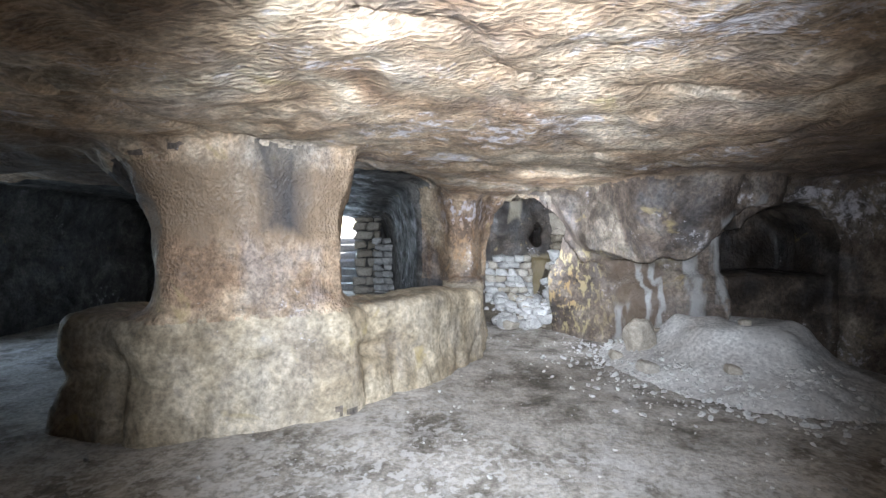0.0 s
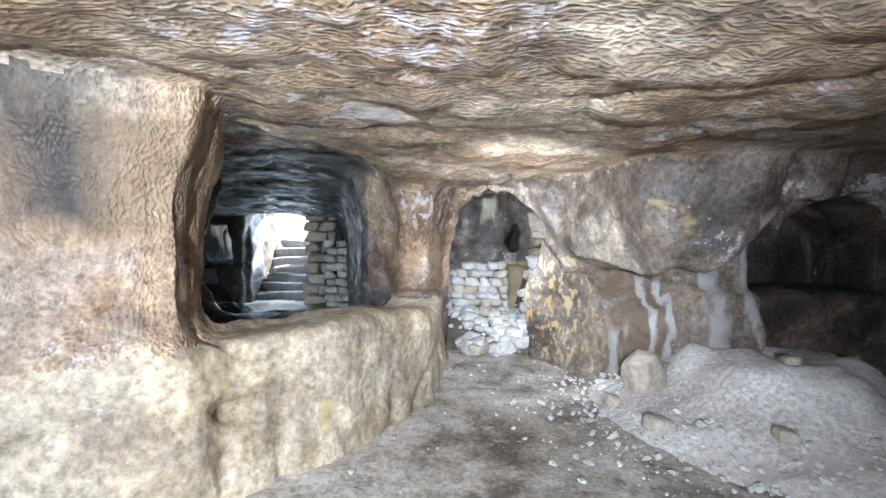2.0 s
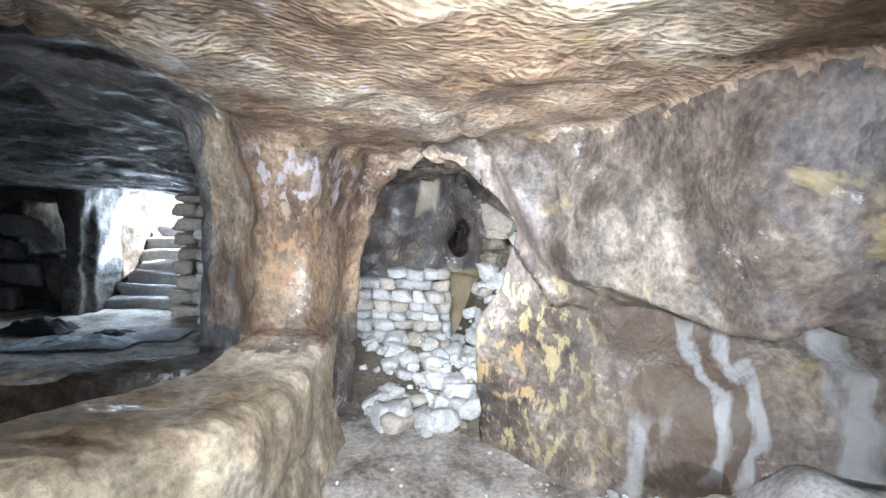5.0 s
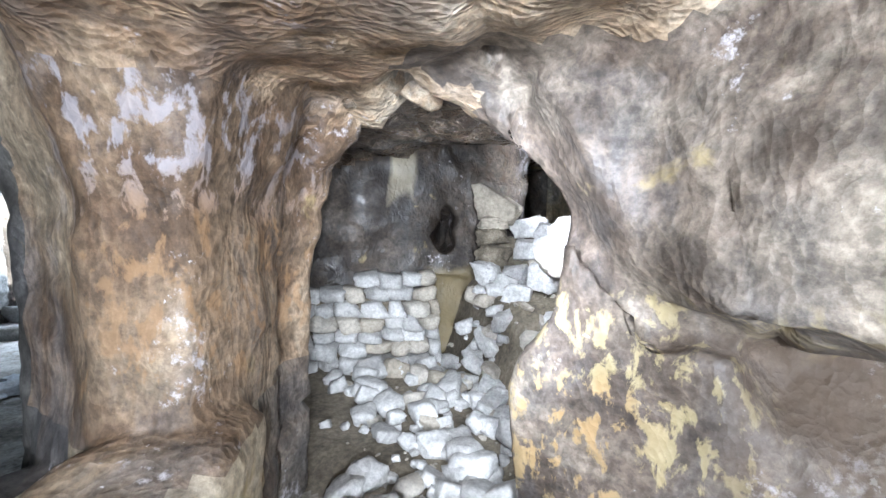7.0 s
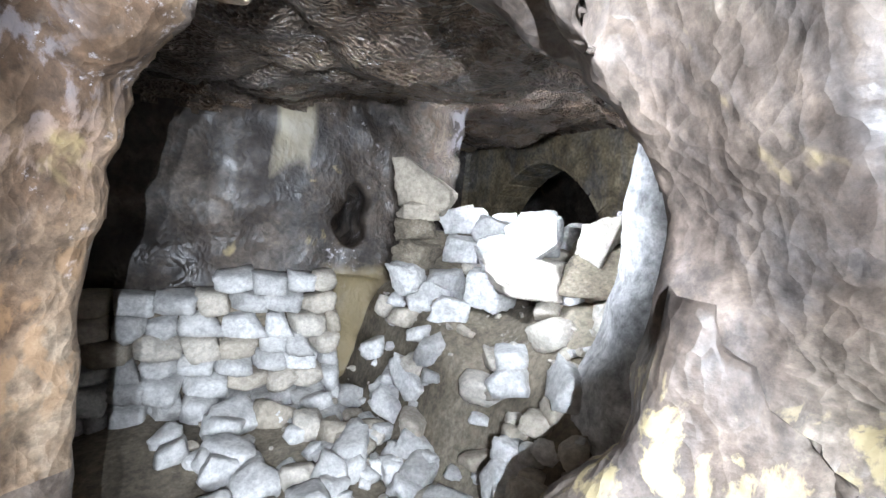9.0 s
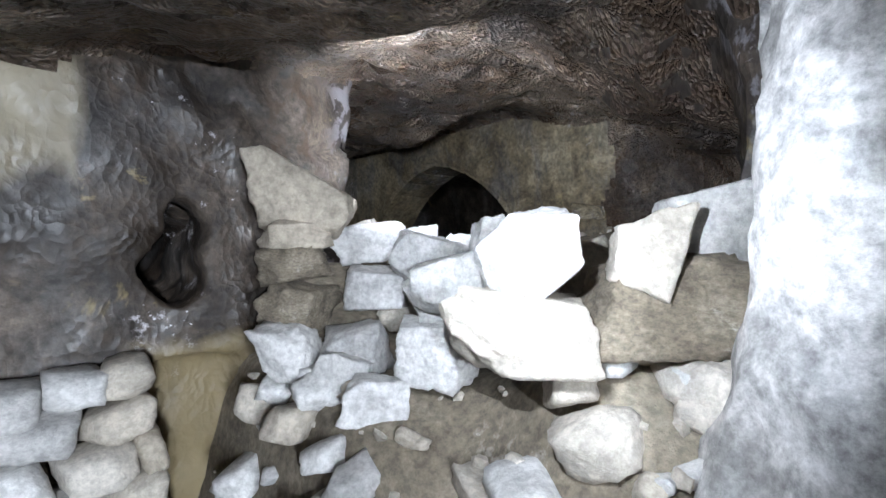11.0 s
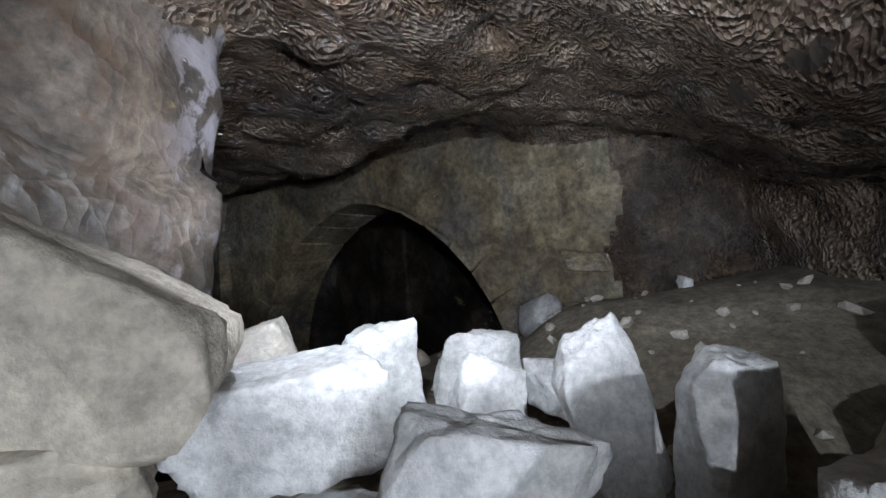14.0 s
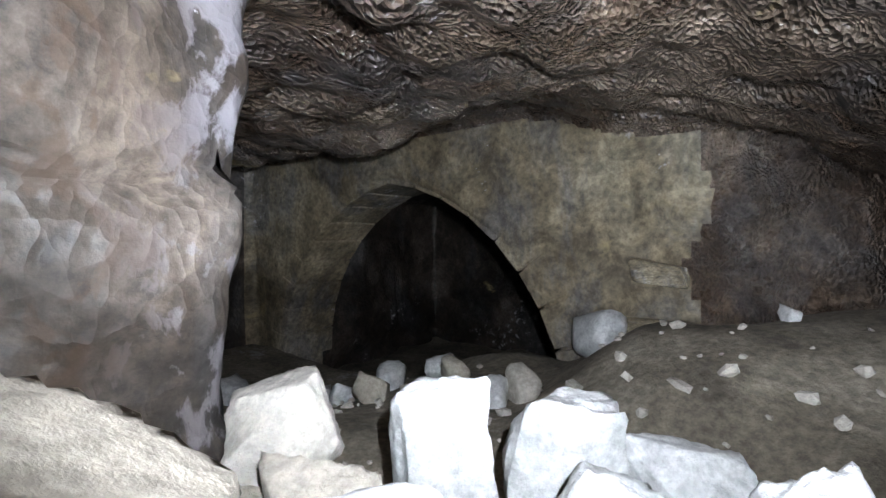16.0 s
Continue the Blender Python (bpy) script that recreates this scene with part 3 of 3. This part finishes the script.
def sheet(name, x0, y0, x1, y1, cell, height, material, keep=None):
    a, b = np.arange(x0, x1, cell), np.arange(y0, y1, cell)
    A, B = np.meshgrid(a, b, indexing="ij")
    v = np.stack([A.ravel(), B.ravel(), height(A.ravel(), B.ravel())], 1)
    i = np.arange(len(a) * len(b)).reshape(len(a), len(b))
    q = np.stack([i[:-1, :-1], i[1:, :-1], i[1:, 1:], i[:-1, 1:]], -1).reshape(-1, 4)
    if keep is not None:
        q = q[keep(v[q].mean(1))]
    return from_arrays(name, v, q, material)


def in_inner(c):
    return ((c[:, 0] - AC[0]) * AN[0] + (c[:, 1] - AC[1]) * AN[1] > 0.0) & (c[:, 0] > 0.02) & (c[:, 1] > 6.3)


tagged(sheet("floor", -6.4, -2.5, 5.0, 13.6, 0.05, lambda x, y: ground(x, y) - 0.006, floor_dirt, lambda c: ~in_inner(c - np.array([0.1, 0.1, 0]))), "trodden earth floor dusted with white lime powder", "floor", kind="structure")
tagged(sheet("floor_inner", 0.0, 6.2, 8.4, 13.3, 0.04, ground, earth_dirt, in_inner), "brown earth bank rising in the inner chamber", "ground", kind="structure")


def heap(x, y):
    p = np.stack([x, y, 0 * x], 1)
    r = np.hypot((x - 3.3) / 1.5, (y - 4.95) / 1.6)
    h = 0.55 * np.clip(1.7 * (1 - r), 0, 1) * (1 - ramp01(x, 3.75, 4.45)) * (1 - 0.25 * ramp01(r, 0.3, 0.6) * ramp01(r, 1.2, 0.6))
    return ground(x, y) - 0.04 + h + 0.09 * lumps(p, 3.2, 21) * (h > 0) * np.clip(h * 6, 0, 1) + 0.02 * lumps(p, 9, 22)


tagged(sheet("debris_heap", 1.7, 3.2, 4.75, 5.6, 0.035, heap, powder_dirt, lambda c: np.hypot((c[:, 0] - 3.3) / 1.5, (c[:, 1] - 4.95) / 1.6) < 1.02),
       "pale powdery heap of crumbled lime against the wall", "debris heap", kind="stuff")


# ---- stones ----
def stone_data(name, seed, material, cuts=8, level=0, rough=0.03, planes=()):
    """A broken angular stone, one unit across. level 0: a plain hull of few faces; above that a finely uneven surface."""
    rng = np.random.RandomState(seed)
    bm = bmesh.new()
    if level == 0:
        q = rng.uniform(-1, 1, (16 + cuts, 3))
        q /= (np.abs(q).max(1, keepdims=True)) ** 0.5
        for c in q * rng.uniform(0.82, 1.0, (len(q), 1)):
            bm.verts.new(c)
        bmesh.ops.convex_hull(bm, input=bm.verts)
        loose = [x for x in bm.verts if not x.link_faces]
        bmesh.ops.delete(bm, geom=loose, context="VERTS")
        w = np.array([x.co for x in bm.verts])
    else:
        bmesh.ops.create_icosphere(bm, subdivisions=level, radius=1)
        v = np.array([x.co for x in bm.verts])
        v /= np.linalg.norm(v, axis=1, keepdims=True)
        r = np.full(len(v), 9.0)
        sides = [(np.eye(3)[k % 3] * (1 if k < 3 else -1) + rng.normal(size=3) * 0.16, rng.uniform(0.85, 1.0)) for k in range(6)]
        sides += [(rng.normal(size=3), rng.uniform(0.95, 1.2)) for _ in range(cuts)]
        sides += [(np.array(m), reach) for m, reach in planes]
        for m, reach in sides:
            m = m / np.linalg.norm(m)
            r = np.minimum(r, reach / np.maximum(v @ m, 1e-3))
        w = v * r[:, None]
        w *= (1 + rough * lumps(w, 2.2, seed) + 0.6 * rough * lumps(w, 6.0, seed + 1) + 0.35 * rough * lumps(w, 14.0, seed + 2))[:, None]
    lo, hi = w.min(0), w.max(0)
    w = (w - (lo + hi) / 2) / (hi - lo)
    for x, c in zip(bm.verts, w):
        x.co = c
    if level == 0:
        bmesh.ops.bevel(bm, geom=bm.edges[:], offset=0.035, segments=1, affect="EDGES", profile=0.6)
        for x in bm.verts:
            x.co += Vector(rng.normal(size=3)) * 0.008
    me = bpy.data.meshes.new(name)
    bm.to_mesh(me)
    bm.free()
    me.polygons.foreach_set("use_smooth", np.full(len(me.polygons), level > 0))
    me.materials.append(material)
    return me


WHITE = [stone_data("stone", 40 + k, white_stone, 6 + k % 5, 3, 0.05) for k in range(12)]
TANS = [stone_data("stone", 60 + k, tan_stone, 6 + k % 5, 3, 0.05) for k in range(6)]
BLOCKS = [stone_data("block", 80 + k, grey_stone, 0, 3, 0.03) for k in range(5)]
TAN_BLOCKS = [stone_data("block", 90 + k, tan_stone, 0, 3, 0.03) for k in range(5)]


def set_stone(name, data, x, y, z, size, turn=(0, 0, 0), parent=None):
    ob = new(name, data)
    ob.matrix_world = pose(x, y, z, *turn) @ Matrix.Diagonal((*size, 1))
    ob.parent = parent
    return ob


def height(x, y):
    return float(ground(np.array([x]), np.array([y]))[0])


# tumbled top of the barrier, stone by stone: x, y, z, width, depth, height, lean, tone
TOP = [
    (2.35, 8.98, 1.53, 0.36, 0.28, 0.13, 2, "t"), (2.35, 9.0, 1.39, 0.35, 0.28, 0.2, 0, "e"), (2.35, 8.99, 1.2, 0.35, 0.3, 0.26, 3, "e"),
    (2.25, 8.86, 1.05, 0.26, 0.24, 0.25, -4, "w"), (2.74, 8.96, 1.48, 0.4, 0.22, 0.21, -2, "w"), (2.66, 8.82, 1.27, 0.33, 0.24, 0.23, -2, "w"),
    (2.77, 8.6, 1.36, 0.34, 0.14, 0.36, 28, "w"), (2.7, 8.4, 1.28, 0.3, 0.22, 0.2, -14, "w"), (2.37, 8.66, 0.95, 0.2, 0.2, 0.24, 25, "w"),
    (2.4, 8.45, 0.9, 0.26, 0.22, 0.2, 10, "w"), (3.18, 8.8, 1.36, 0.2, 0.14, 0.3, 10, "w"), (2.92, 9.2, 1.4, 0.24, 0.2, 0.24, -3, "t"),
    (3.18, 8.5, 1.375, 0.19, 0.13, 0.44, -17, "w"), (3.25, 9.19, 1.36, 0.25, 0.16, 0.44, 2, "w"), (3.47, 8.98, 1.31, 0.3, 0.17, 0.42, -4, "w"),
    (3.62, 8.72, 1.3, 0.34, 0.26, 0.22, 14, "w"), (2.98, 9.4, 1.5, 0.24, 0.22, 0.24, 0, "t"), (2.86, 9.28, 1.36, 0.22, 0.2, 0.2, 8, "t"),
    (2.54, 7.9, 1.22, 0.5, 0.42, 0.26, 8, "t"), (2.75, 8.1, 1.43, 0.3, 0.16, 0.29, 6, "w"), (2.74, 7.6, 1.44, 0.22, 0.2, 0.3, 4, "t"), (2.95, 7.5, 1.52, 0.3, 0.24, 0.26, -6, "w"), (2.85, 7.62, 1.26, 0.55, 0.45, 0.4, 5, "e"), (2.61, 8.29, 1.33, 0.29, 0.22, 0.22, -8, "w"), (3.12, 8.02, 1.36, 0.24, 0.2, 0.3, 12, "t"),
    (3.24, 8.3, 1.33, 0.21, 0.15, 0.4, 2, "w"), (2.62, 8.36, 1.07, 0.34, 0.26, 0.26, 6, "w"),
    (2.85, 8.75, 1.2, 0.4, 0.3, 0.3, 0, "t"), (2.5, 8.75, 1.02, 0.3, 0.26, 0.24, -6, "w"), (2.95, 8.2, 1.25, 0.35, 0.26, 0.24, 8, "t"),
]
barrier = tagged(new("rubble_barrier"), "tumbled barrier of white limestone rubble on an earth bank", "rubble wall")
barrier.location = (2.6, 8.7, height(2.6, 8.7))
bpy.context.view_layer.update()
for k, (x, y, z, w, dep, h, lean, tone) in enumerate(TOP):
    fine = stone_data("stone", 200 + k, {"w": white_stone, "t": tan_stone, "e": earth_dirt}[tone], 14 if tone == "e" else 9, 5, 0.1 if tone == "e" else 0.06)
    ob = set_stone("stone", fine, x, y, z, (w, dep, h), (0, lean, -48 + 6 * math.sin(k * 2.1)))
    ob.parent = barrier
    ob.matrix_parent_inverse = Matrix.Translation(barrier.location).inverted()
tagged(set_stone("wedge_stone", stone_data("wedge_stone", 31, tan_stone, 6, 5, 0.08, [((0.62, 0, 1), 0.35), ((0.9, 0, -0.5), 0.95)]), 2.38, 9.02, 1.71, (0.54, 0.27, 0.4), (0, 4, -38)),
       "pale tan wedge-shaped rock resting on top of the barrier", "stone")
tagged(set_stone("slab_stone", stone_data("slab_stone", 37, white_stone, 16, 5, 0.05, [((0.7, 0, -1), 0.85), ((-0.8, 0, 1), 0.9)]), 2.52, 7.85, 1.45, (0.29, 0.15, 0.27), (0, -6, -56)),
       "large white angular slab lying on the earth mound", "stone")

# dry-stacked rubble against the back wall
stack = tagged(new("rubble_stack"), "dry-stacked rough white stones against the dark back wall", "rubble wall")
stack.location = (1.1, 9.2, height(1.1, 9.2))
rng = random.Random(4)
z = 0.02
for course in range(8):
    x, tall = 0.2 + rng.uniform(0, 0.1), rng.uniform(0.1, 0.14)
    end = 1.82 - (0.0 if course < 6 else rng.uniform(0.0, 0.1))
    x += 0.0 if course < 7 else 0.75
    while x < end - 0.05:
        w = min(rng.uniform(0.13, 0.28), end - x + 0.03)
        ob = set_stone("stone", (WHITE if rng.random() < 0.75 else TANS)[rng.randrange(6)], x + w / 2, 9.27 - 0.03 * (7 - course) + rng.uniform(-0.03, 0.03), z + tall / 2 + rng.uniform(-0.01, 0.01),
                       (w * 1.12, 0.3, tall * 1.25), (rng.uniform(-5, 5), rng.uniform(-6, 6), rng.uniform(-10, 10)))
        ob.parent = stack
        ob.matrix_parent_inverse = Matrix.Translation(stack.location).inverted()
        x += w
    z += tall



def fill(name, parent, x, y, z, size, turn, seed):
    ob = set_stone(name, stone_data(name, seed, earth_dirt, 6, 4, 0.07), x, y, z, size, turn)
    ob.parent = parent
    ob.matrix_parent_inverse = Matrix.Translation(parent.location).inverted()
    return tagged(ob, "packed brown earth between the stones")


fill("earth_fill", stack, 1.0, 9.38, 0.42, (1.7, 0.36, 0.95), (0, 0, 0), 501)
fill("earth_core", barrier, 2.83, 8.9, 1.1, (1.3, 0.3, 0.62), (0, 0, -40), 502)

# loose stones on the floor inside the arch and over the bank
for k in range(260):
    for _ in range(30):
        x, y = rng.uniform(0.75, 2.5), rng.uniform(6.75, 9.1)
        u, d = (x - AC[0]) * AU[0] + (y - AC[1]) * AU[1], (x - AC[0]) * AN[0] + (y - AC[1]) * AN[1]
        if d > -0.2 and (abs(u) < 0.45 or d > 0.5) and x < 2.45:
            break
    big = rng.random() ** 2.2
    w = 0.07 + 0.22 * big
    size = (w * rng.uniform(0.9, 1.3), w * rng.uniform(0.7, 1.0), w * rng.uniform(0.5, 0.8))
    ob = set_stone("loose_stone", (WHITE if rng.random() < 0.78 else TANS)[rng.randrange(6)], x, y, height(x, y) + size[2] * 0.3, size, (rng.uniform(-25, 25), rng.uniform(-25, 25), rng.uniform(0, 360)))
    tagged(ob, "pale rough limestone lump lying on brown earth", "stone", "loose stones under the arch")
for k in range(70):
    u, d = rng.uniform(0.3, 0.95), rng.uniform(0.25, 1.5)
    x, y = AC[0] + u * AU[0] + d * AN[0], AC[1] + u * AU[1] + d * AN[1]
    w = 0.06 + 0.2 * rng.random() ** 2
    size = (w * rng.uniform(0.9, 1.3), w * rng.uniform(0.7, 1.0), w * rng.uniform(0.5, 0.8))
    ob = set_stone("loose_stone", (WHITE if rng.random() < 0.45 else TANS)[rng.randrange(6)], x, y, height(x, y) + size[2] * 0.3, size, (rng.uniform(-25, 25), rng.uniform(-25, 25), rng.uniform(0, 360)))
    tagged(ob, "dusty limestone lump on the earth mound", "stone", "loose stones on the mound")
boulder = set_stone("boulder", stone_data("boulder", 12, tan_stone, 40, 5, 0.04), 2.25, 5.08, 0.27, (0.34, 0.32, 0.44), (4, -4, 20))
tagged(boulder, "rounded pale tan boulder at the foot of the lime heap", "boulder")
for x, y, w in ((2.08, 4.5, 0.18), (1.98, 5.05, 0.16), (2.7, 4.1, 0.13), (2.5, 5.3, 0.2), (3.15, 4.6, 0.12)):
    tagged(set_stone("rubble_stone", TANS[int(w * 100) % 5], x, y, float(heap(np.array([x]), np.array([y]))[0]) + 0.03, (w * 1.2, w, w * 0.7), (10, 5, 60 * w * 10)),
           "small brown stone half sunk in the lime heap", "stone", "stones on the heap")
for x, y, w in ((3.9, 10.7, 0.3), (4.2, 10.9, 0.26), (4.1, 10.5, 0.2), (4.3, 10.35, 0.24), (4.45, 10.0, 0.18), (4.3, 9.65, 0.2), (4.4, 9.55, 0.22), (3.7, 11.0, 0.28),
                (4.95, 9.35, 0.34), (4.9, 8.5, 0.1), (4.6, 10.2, 0.2), (4.0, 10.2, 0.2)):
    tagged(set_stone("loose_stone", (WHITE + TANS)[int(x * 37) % 15], x, y, height(x, y) + 0.25 * w, (w, 0.7 * w, 0.8 * w), (12, 20 * math.sin(x * 9), x * 300)),
           "grey dusty stone on the earth before the pointed arch", "stone", "stones before the pointed arch")


def chips(name, count, spot, base, material, seed, low, high):
    """Many small chips in one mesh."""
    rng = np.random.RandomState(seed)
    bm = bmesh.new()
    for _ in range(count):
        x, y = spot(rng)
        w = low + (high - low) * rng.rand() ** 3
        m = pose(x, y, base(x, y) + 0.2 * w, *rng.uniform(-40, 40, 2), rng.uniform(0, 360)) @ Matrix.Diagonal((w * rng.uniform(0.7, 1.5), w, w * 0.6, 1))
        got = bmesh.ops.create_icosphere(bm, subdivisions=1, radius=0.5, matrix=m)
        for vert in got["verts"]:
            vert.co += Vector(rng.normal(size=3)) * w * 0.07
    return part(name, bm, material)


def near_heap(rng):
    a, r = rng.uniform(2.4, 5.0), 0.6 + 0.5 * rng.rand() + 0.5 * rng.rand() ** 4
    return 3.3 + 1.5 * r * math.cos(a), 4.95 + 1.6 * r * math.sin(a)


def heap_or_floor(x, y):
    return max(height(x, y), float(heap(np.array([x]), np.array([y]))[0]))


tagged(chips("stone_chips", 800, near_heap, heap_or_floor, white_stone, 3, 0.012, 0.07), "white lime chips strewn round the heap", "chips", kind="stuff")
tagged(chips("floor_grit", 500, lambda r: (r.uniform(-2.5, 2.6), r.uniform(0.3, 6.4)), height, white_stone, 5, 0.008, 0.035), "scattered pale grit on the cave floor", "grit", kind="stuff")
tagged(chips("earth_grit", 500, lambda r: (r.uniform(0.9, 4.8), r.uniform(7.0, 11.0)), height, tan_stone, 6, 0.02, 0.08), "small stones and grit in the earth bank", "grit", kind="stuff")

# ---- side chamber: stair, pier of blocks, rubbish ----
stair = tagged(new("stone_stair"), "worn stone steps climbing to the daylight", "stairs")
stair.location = (-2.86, 11.7, 0)
for k in range(7):
    ob = set_stone("step", BLOCKS[k % 5], -2.86 + 0.03 * math.sin(k), 11.85 + 0.3 * k, 0.2 * k - 0.05, (1.5, 0.5, 0.5), (0, 0, 2 * math.sin(3 * k)))
    ob.parent = stair
    ob.matrix_parent_inverse = Matrix.Translation(stair.location).inverted()
pier_thing = tagged(new("block_pier"), "squared stone pier beside the stair opening", "pier")
pier_thing.location = (-1.95, 11.2, 0)
for row in range(9):
    for col_at, wide in (((-2.08, 0.34), (-1.74, 0.36)) if row % 2 else ((-1.98, 0.5), (-1.64, 0.2))):
        ob = set_stone("block", TAN_BLOCKS[(row * 2 + int(wide * 10)) % 5], col_at, 11.12 + 0.02 * math.sin(row * 5), 0.1 + 0.225 * row, (wide, 0.42, 0.22))
        ob.parent = pier_thing
        ob.matrix_parent_inverse = Matrix.Translation(pier_thing.location).inverted()
side_stack = tagged(new("rubble_stack"), "loose pale stones stacked beside the block pier", "rubble wall")
side_stack.location = (-1.3, 10.3, 0)
for k in range(26):
    row = k // 3
    ob = set_stone("stone", WHITE[k % 8], -1.5 + 0.2 * (k % 3) + 0.05 * math.sin(k), 10.35 + 0.05 * math.cos(2 * k), 0.08 + 0.155 * row, (0.24, 0.3, 0.16), (0, 8 * math.sin(k), 20 * math.cos(k)))
    ob.parent = side_stack
    ob.matrix_parent_inverse = Matrix.Translation(side_stack.location).inverted()


def crumple(name, x, y, w, dep, tall, material, seed):
    def top(a, b):
        p = np.stack([a, b, 0 * a], 1)
        r = np.clip(1 - np.maximum(np.abs(a - x) / w, np.abs(b - y) / dep) ** 2, 0, 1)
        return 0.01 + ground(a, b) + r * tall * (0.5 + 0.5 * np.abs(lumps(p, 9, seed))) + 0.02 * np.abs(lumps(p, 20, seed + 1))
    return sheet(name, x - w, y - dep, x + w, y + dep, 0.03, top, material)


sheet_mat = stone_mat("pale_plastic_film", ((0.55, 0.58, 0.62), (0.6, 0.63, 0.68), (0.66, 0.68, 0.72)), 0.05)
rag_mat = stone_mat("dark_cloth", ((0.02, 0.02, 0.024), (0.03, 0.03, 0.035), (0.04, 0.04, 0.045)), 0.05)
tagged(crumple("crumpled_rag", -3.3, 9.9, 0.35, 0.25, 0.25, rag_mat, 31), "dark crumpled rag on the side chamber floor", "rag")
tagged(crumple("crumpled_rag", -2.35, 9.7, 0.3, 0.2, 0.12, rag_mat, 32), "dark crumpled cloth among plastic sheeting", "rag")
tagged(crumple("plastic_sheet", -2.5, 9.3, 0.6, 0.3, 0.1, sheet_mat, 33), "crumpled pale plastic sheeting on the floor", "plastic sheet")
tagged(crumple("plastic_sheet", -1.9, 9.75, 0.4, 0.3, 0.12, sheet_mat, 34), "crumpled bluish plastic film beside the stair", "plastic sheet")

# ---- outside ----
out = bmesh.new()
bmesh.ops.create_grid(out, x_segments=24, y_segments=24, size=1)
for vert in out.verts:
    x, y = vert.co.x * 120 - 3, 13.55 + (vert.co.y + 1) * 80
    vert.co = Vector((x, y, 1.22 + 0.02 * (y - 13.55) + 0.1 * math.sin(x * 0.2) * min(1, (y - 13.5) / 20)))
tagged(part("ground", out, powder_dirt), "pale sunlit stony ground outside the cave", "ground", kind="structure")

# ---- dressed stones of the pointed arch ----
wall_arch = bpy.data.objects["wall_arch"]


def voussoir(name, side, a0, a1, material):
    """One stone of the arch ring, between two angles of its curve."""
    cy = arch_y - side * (rad - arch_half)
    bm = bmesh.new()
    inner, outer_r = rad - 0.025, rad + 0.2
    ring = []
    for x in (5.085, 5.7):
        for a, r in ((a0, inner), (a1, inner), (a1, outer_r), (a0, outer_r)):
            ring.append(bm.verts.new((x, cy + side * r * math.cos(a), 0.62 + r * math.sin(a))))
    for q in ((0, 1, 2, 3), (7, 6, 5, 4), (0, 4, 5, 1), (1, 5, 6, 2), (2, 6, 7, 3), (3, 7, 4, 0)):
        bm.faces.new([ring[i] for i in q])
    bmesh.ops.recalc_face_normals(bm, faces=bm.faces)
    bmesh.ops.bevel(bm, geom=bm.edges[:], offset=0.008, segments=1, affect="EDGES")
    return part(name, bm, material, wall_arch)


peak = math.acos((rad - arch_half) / rad)
for side in (-1, 1):
    for k in range(9):
        voussoir("voussoir", side, peak * k / 9 + 0.004, peak * (k + 1) / 9 - 0.004, plaster)
for x, y, z, size in ((5.09, 9.07, 1.69, (0.06, 0.31, 0.18)), (5.09, 9.2, 1.36, (0.06, 0.36, 0.14))):
    set_stone("block", stone_data("block", int(z * 100), plaster, 0, 3, 0.02), x, y, z, size, parent=wall_arch)
for u, d, z, size, tilt in ((-0.14, -0.14, 2.13, (0.28, 0.22, 0.13), -14), (0.1, -0.1, 2.08, (0.16, 0.18, 0.12), 25)):
    x, y = AC[0] + u * AU[0] + d * AN[0], AC[1] + u * AU[1] + d * AN[1]
    tagged(set_stone("wedged_stone", stone_data("wedged_stone", 300 + int(100 * z), rock_pillar, 5, 4, 0.04), x, y, z, size, (0, tilt, -40)),
           "cracked ochre rock piece wedged at the top of the arch", "stone", "wedged stones")

wall_far = bpy.data.objects["wall_far"]
for row in range(4):
    for k in range(3):
        x = -6.0 + 0.62 * k + 0.3 * (row % 2)
        set_stone("block", BLOCKS[(row + 2 * k) % 5], x, 11.3, 0.2 + 0.37 * row, (0.6, 0.25, 0.36), parent=wall_far)
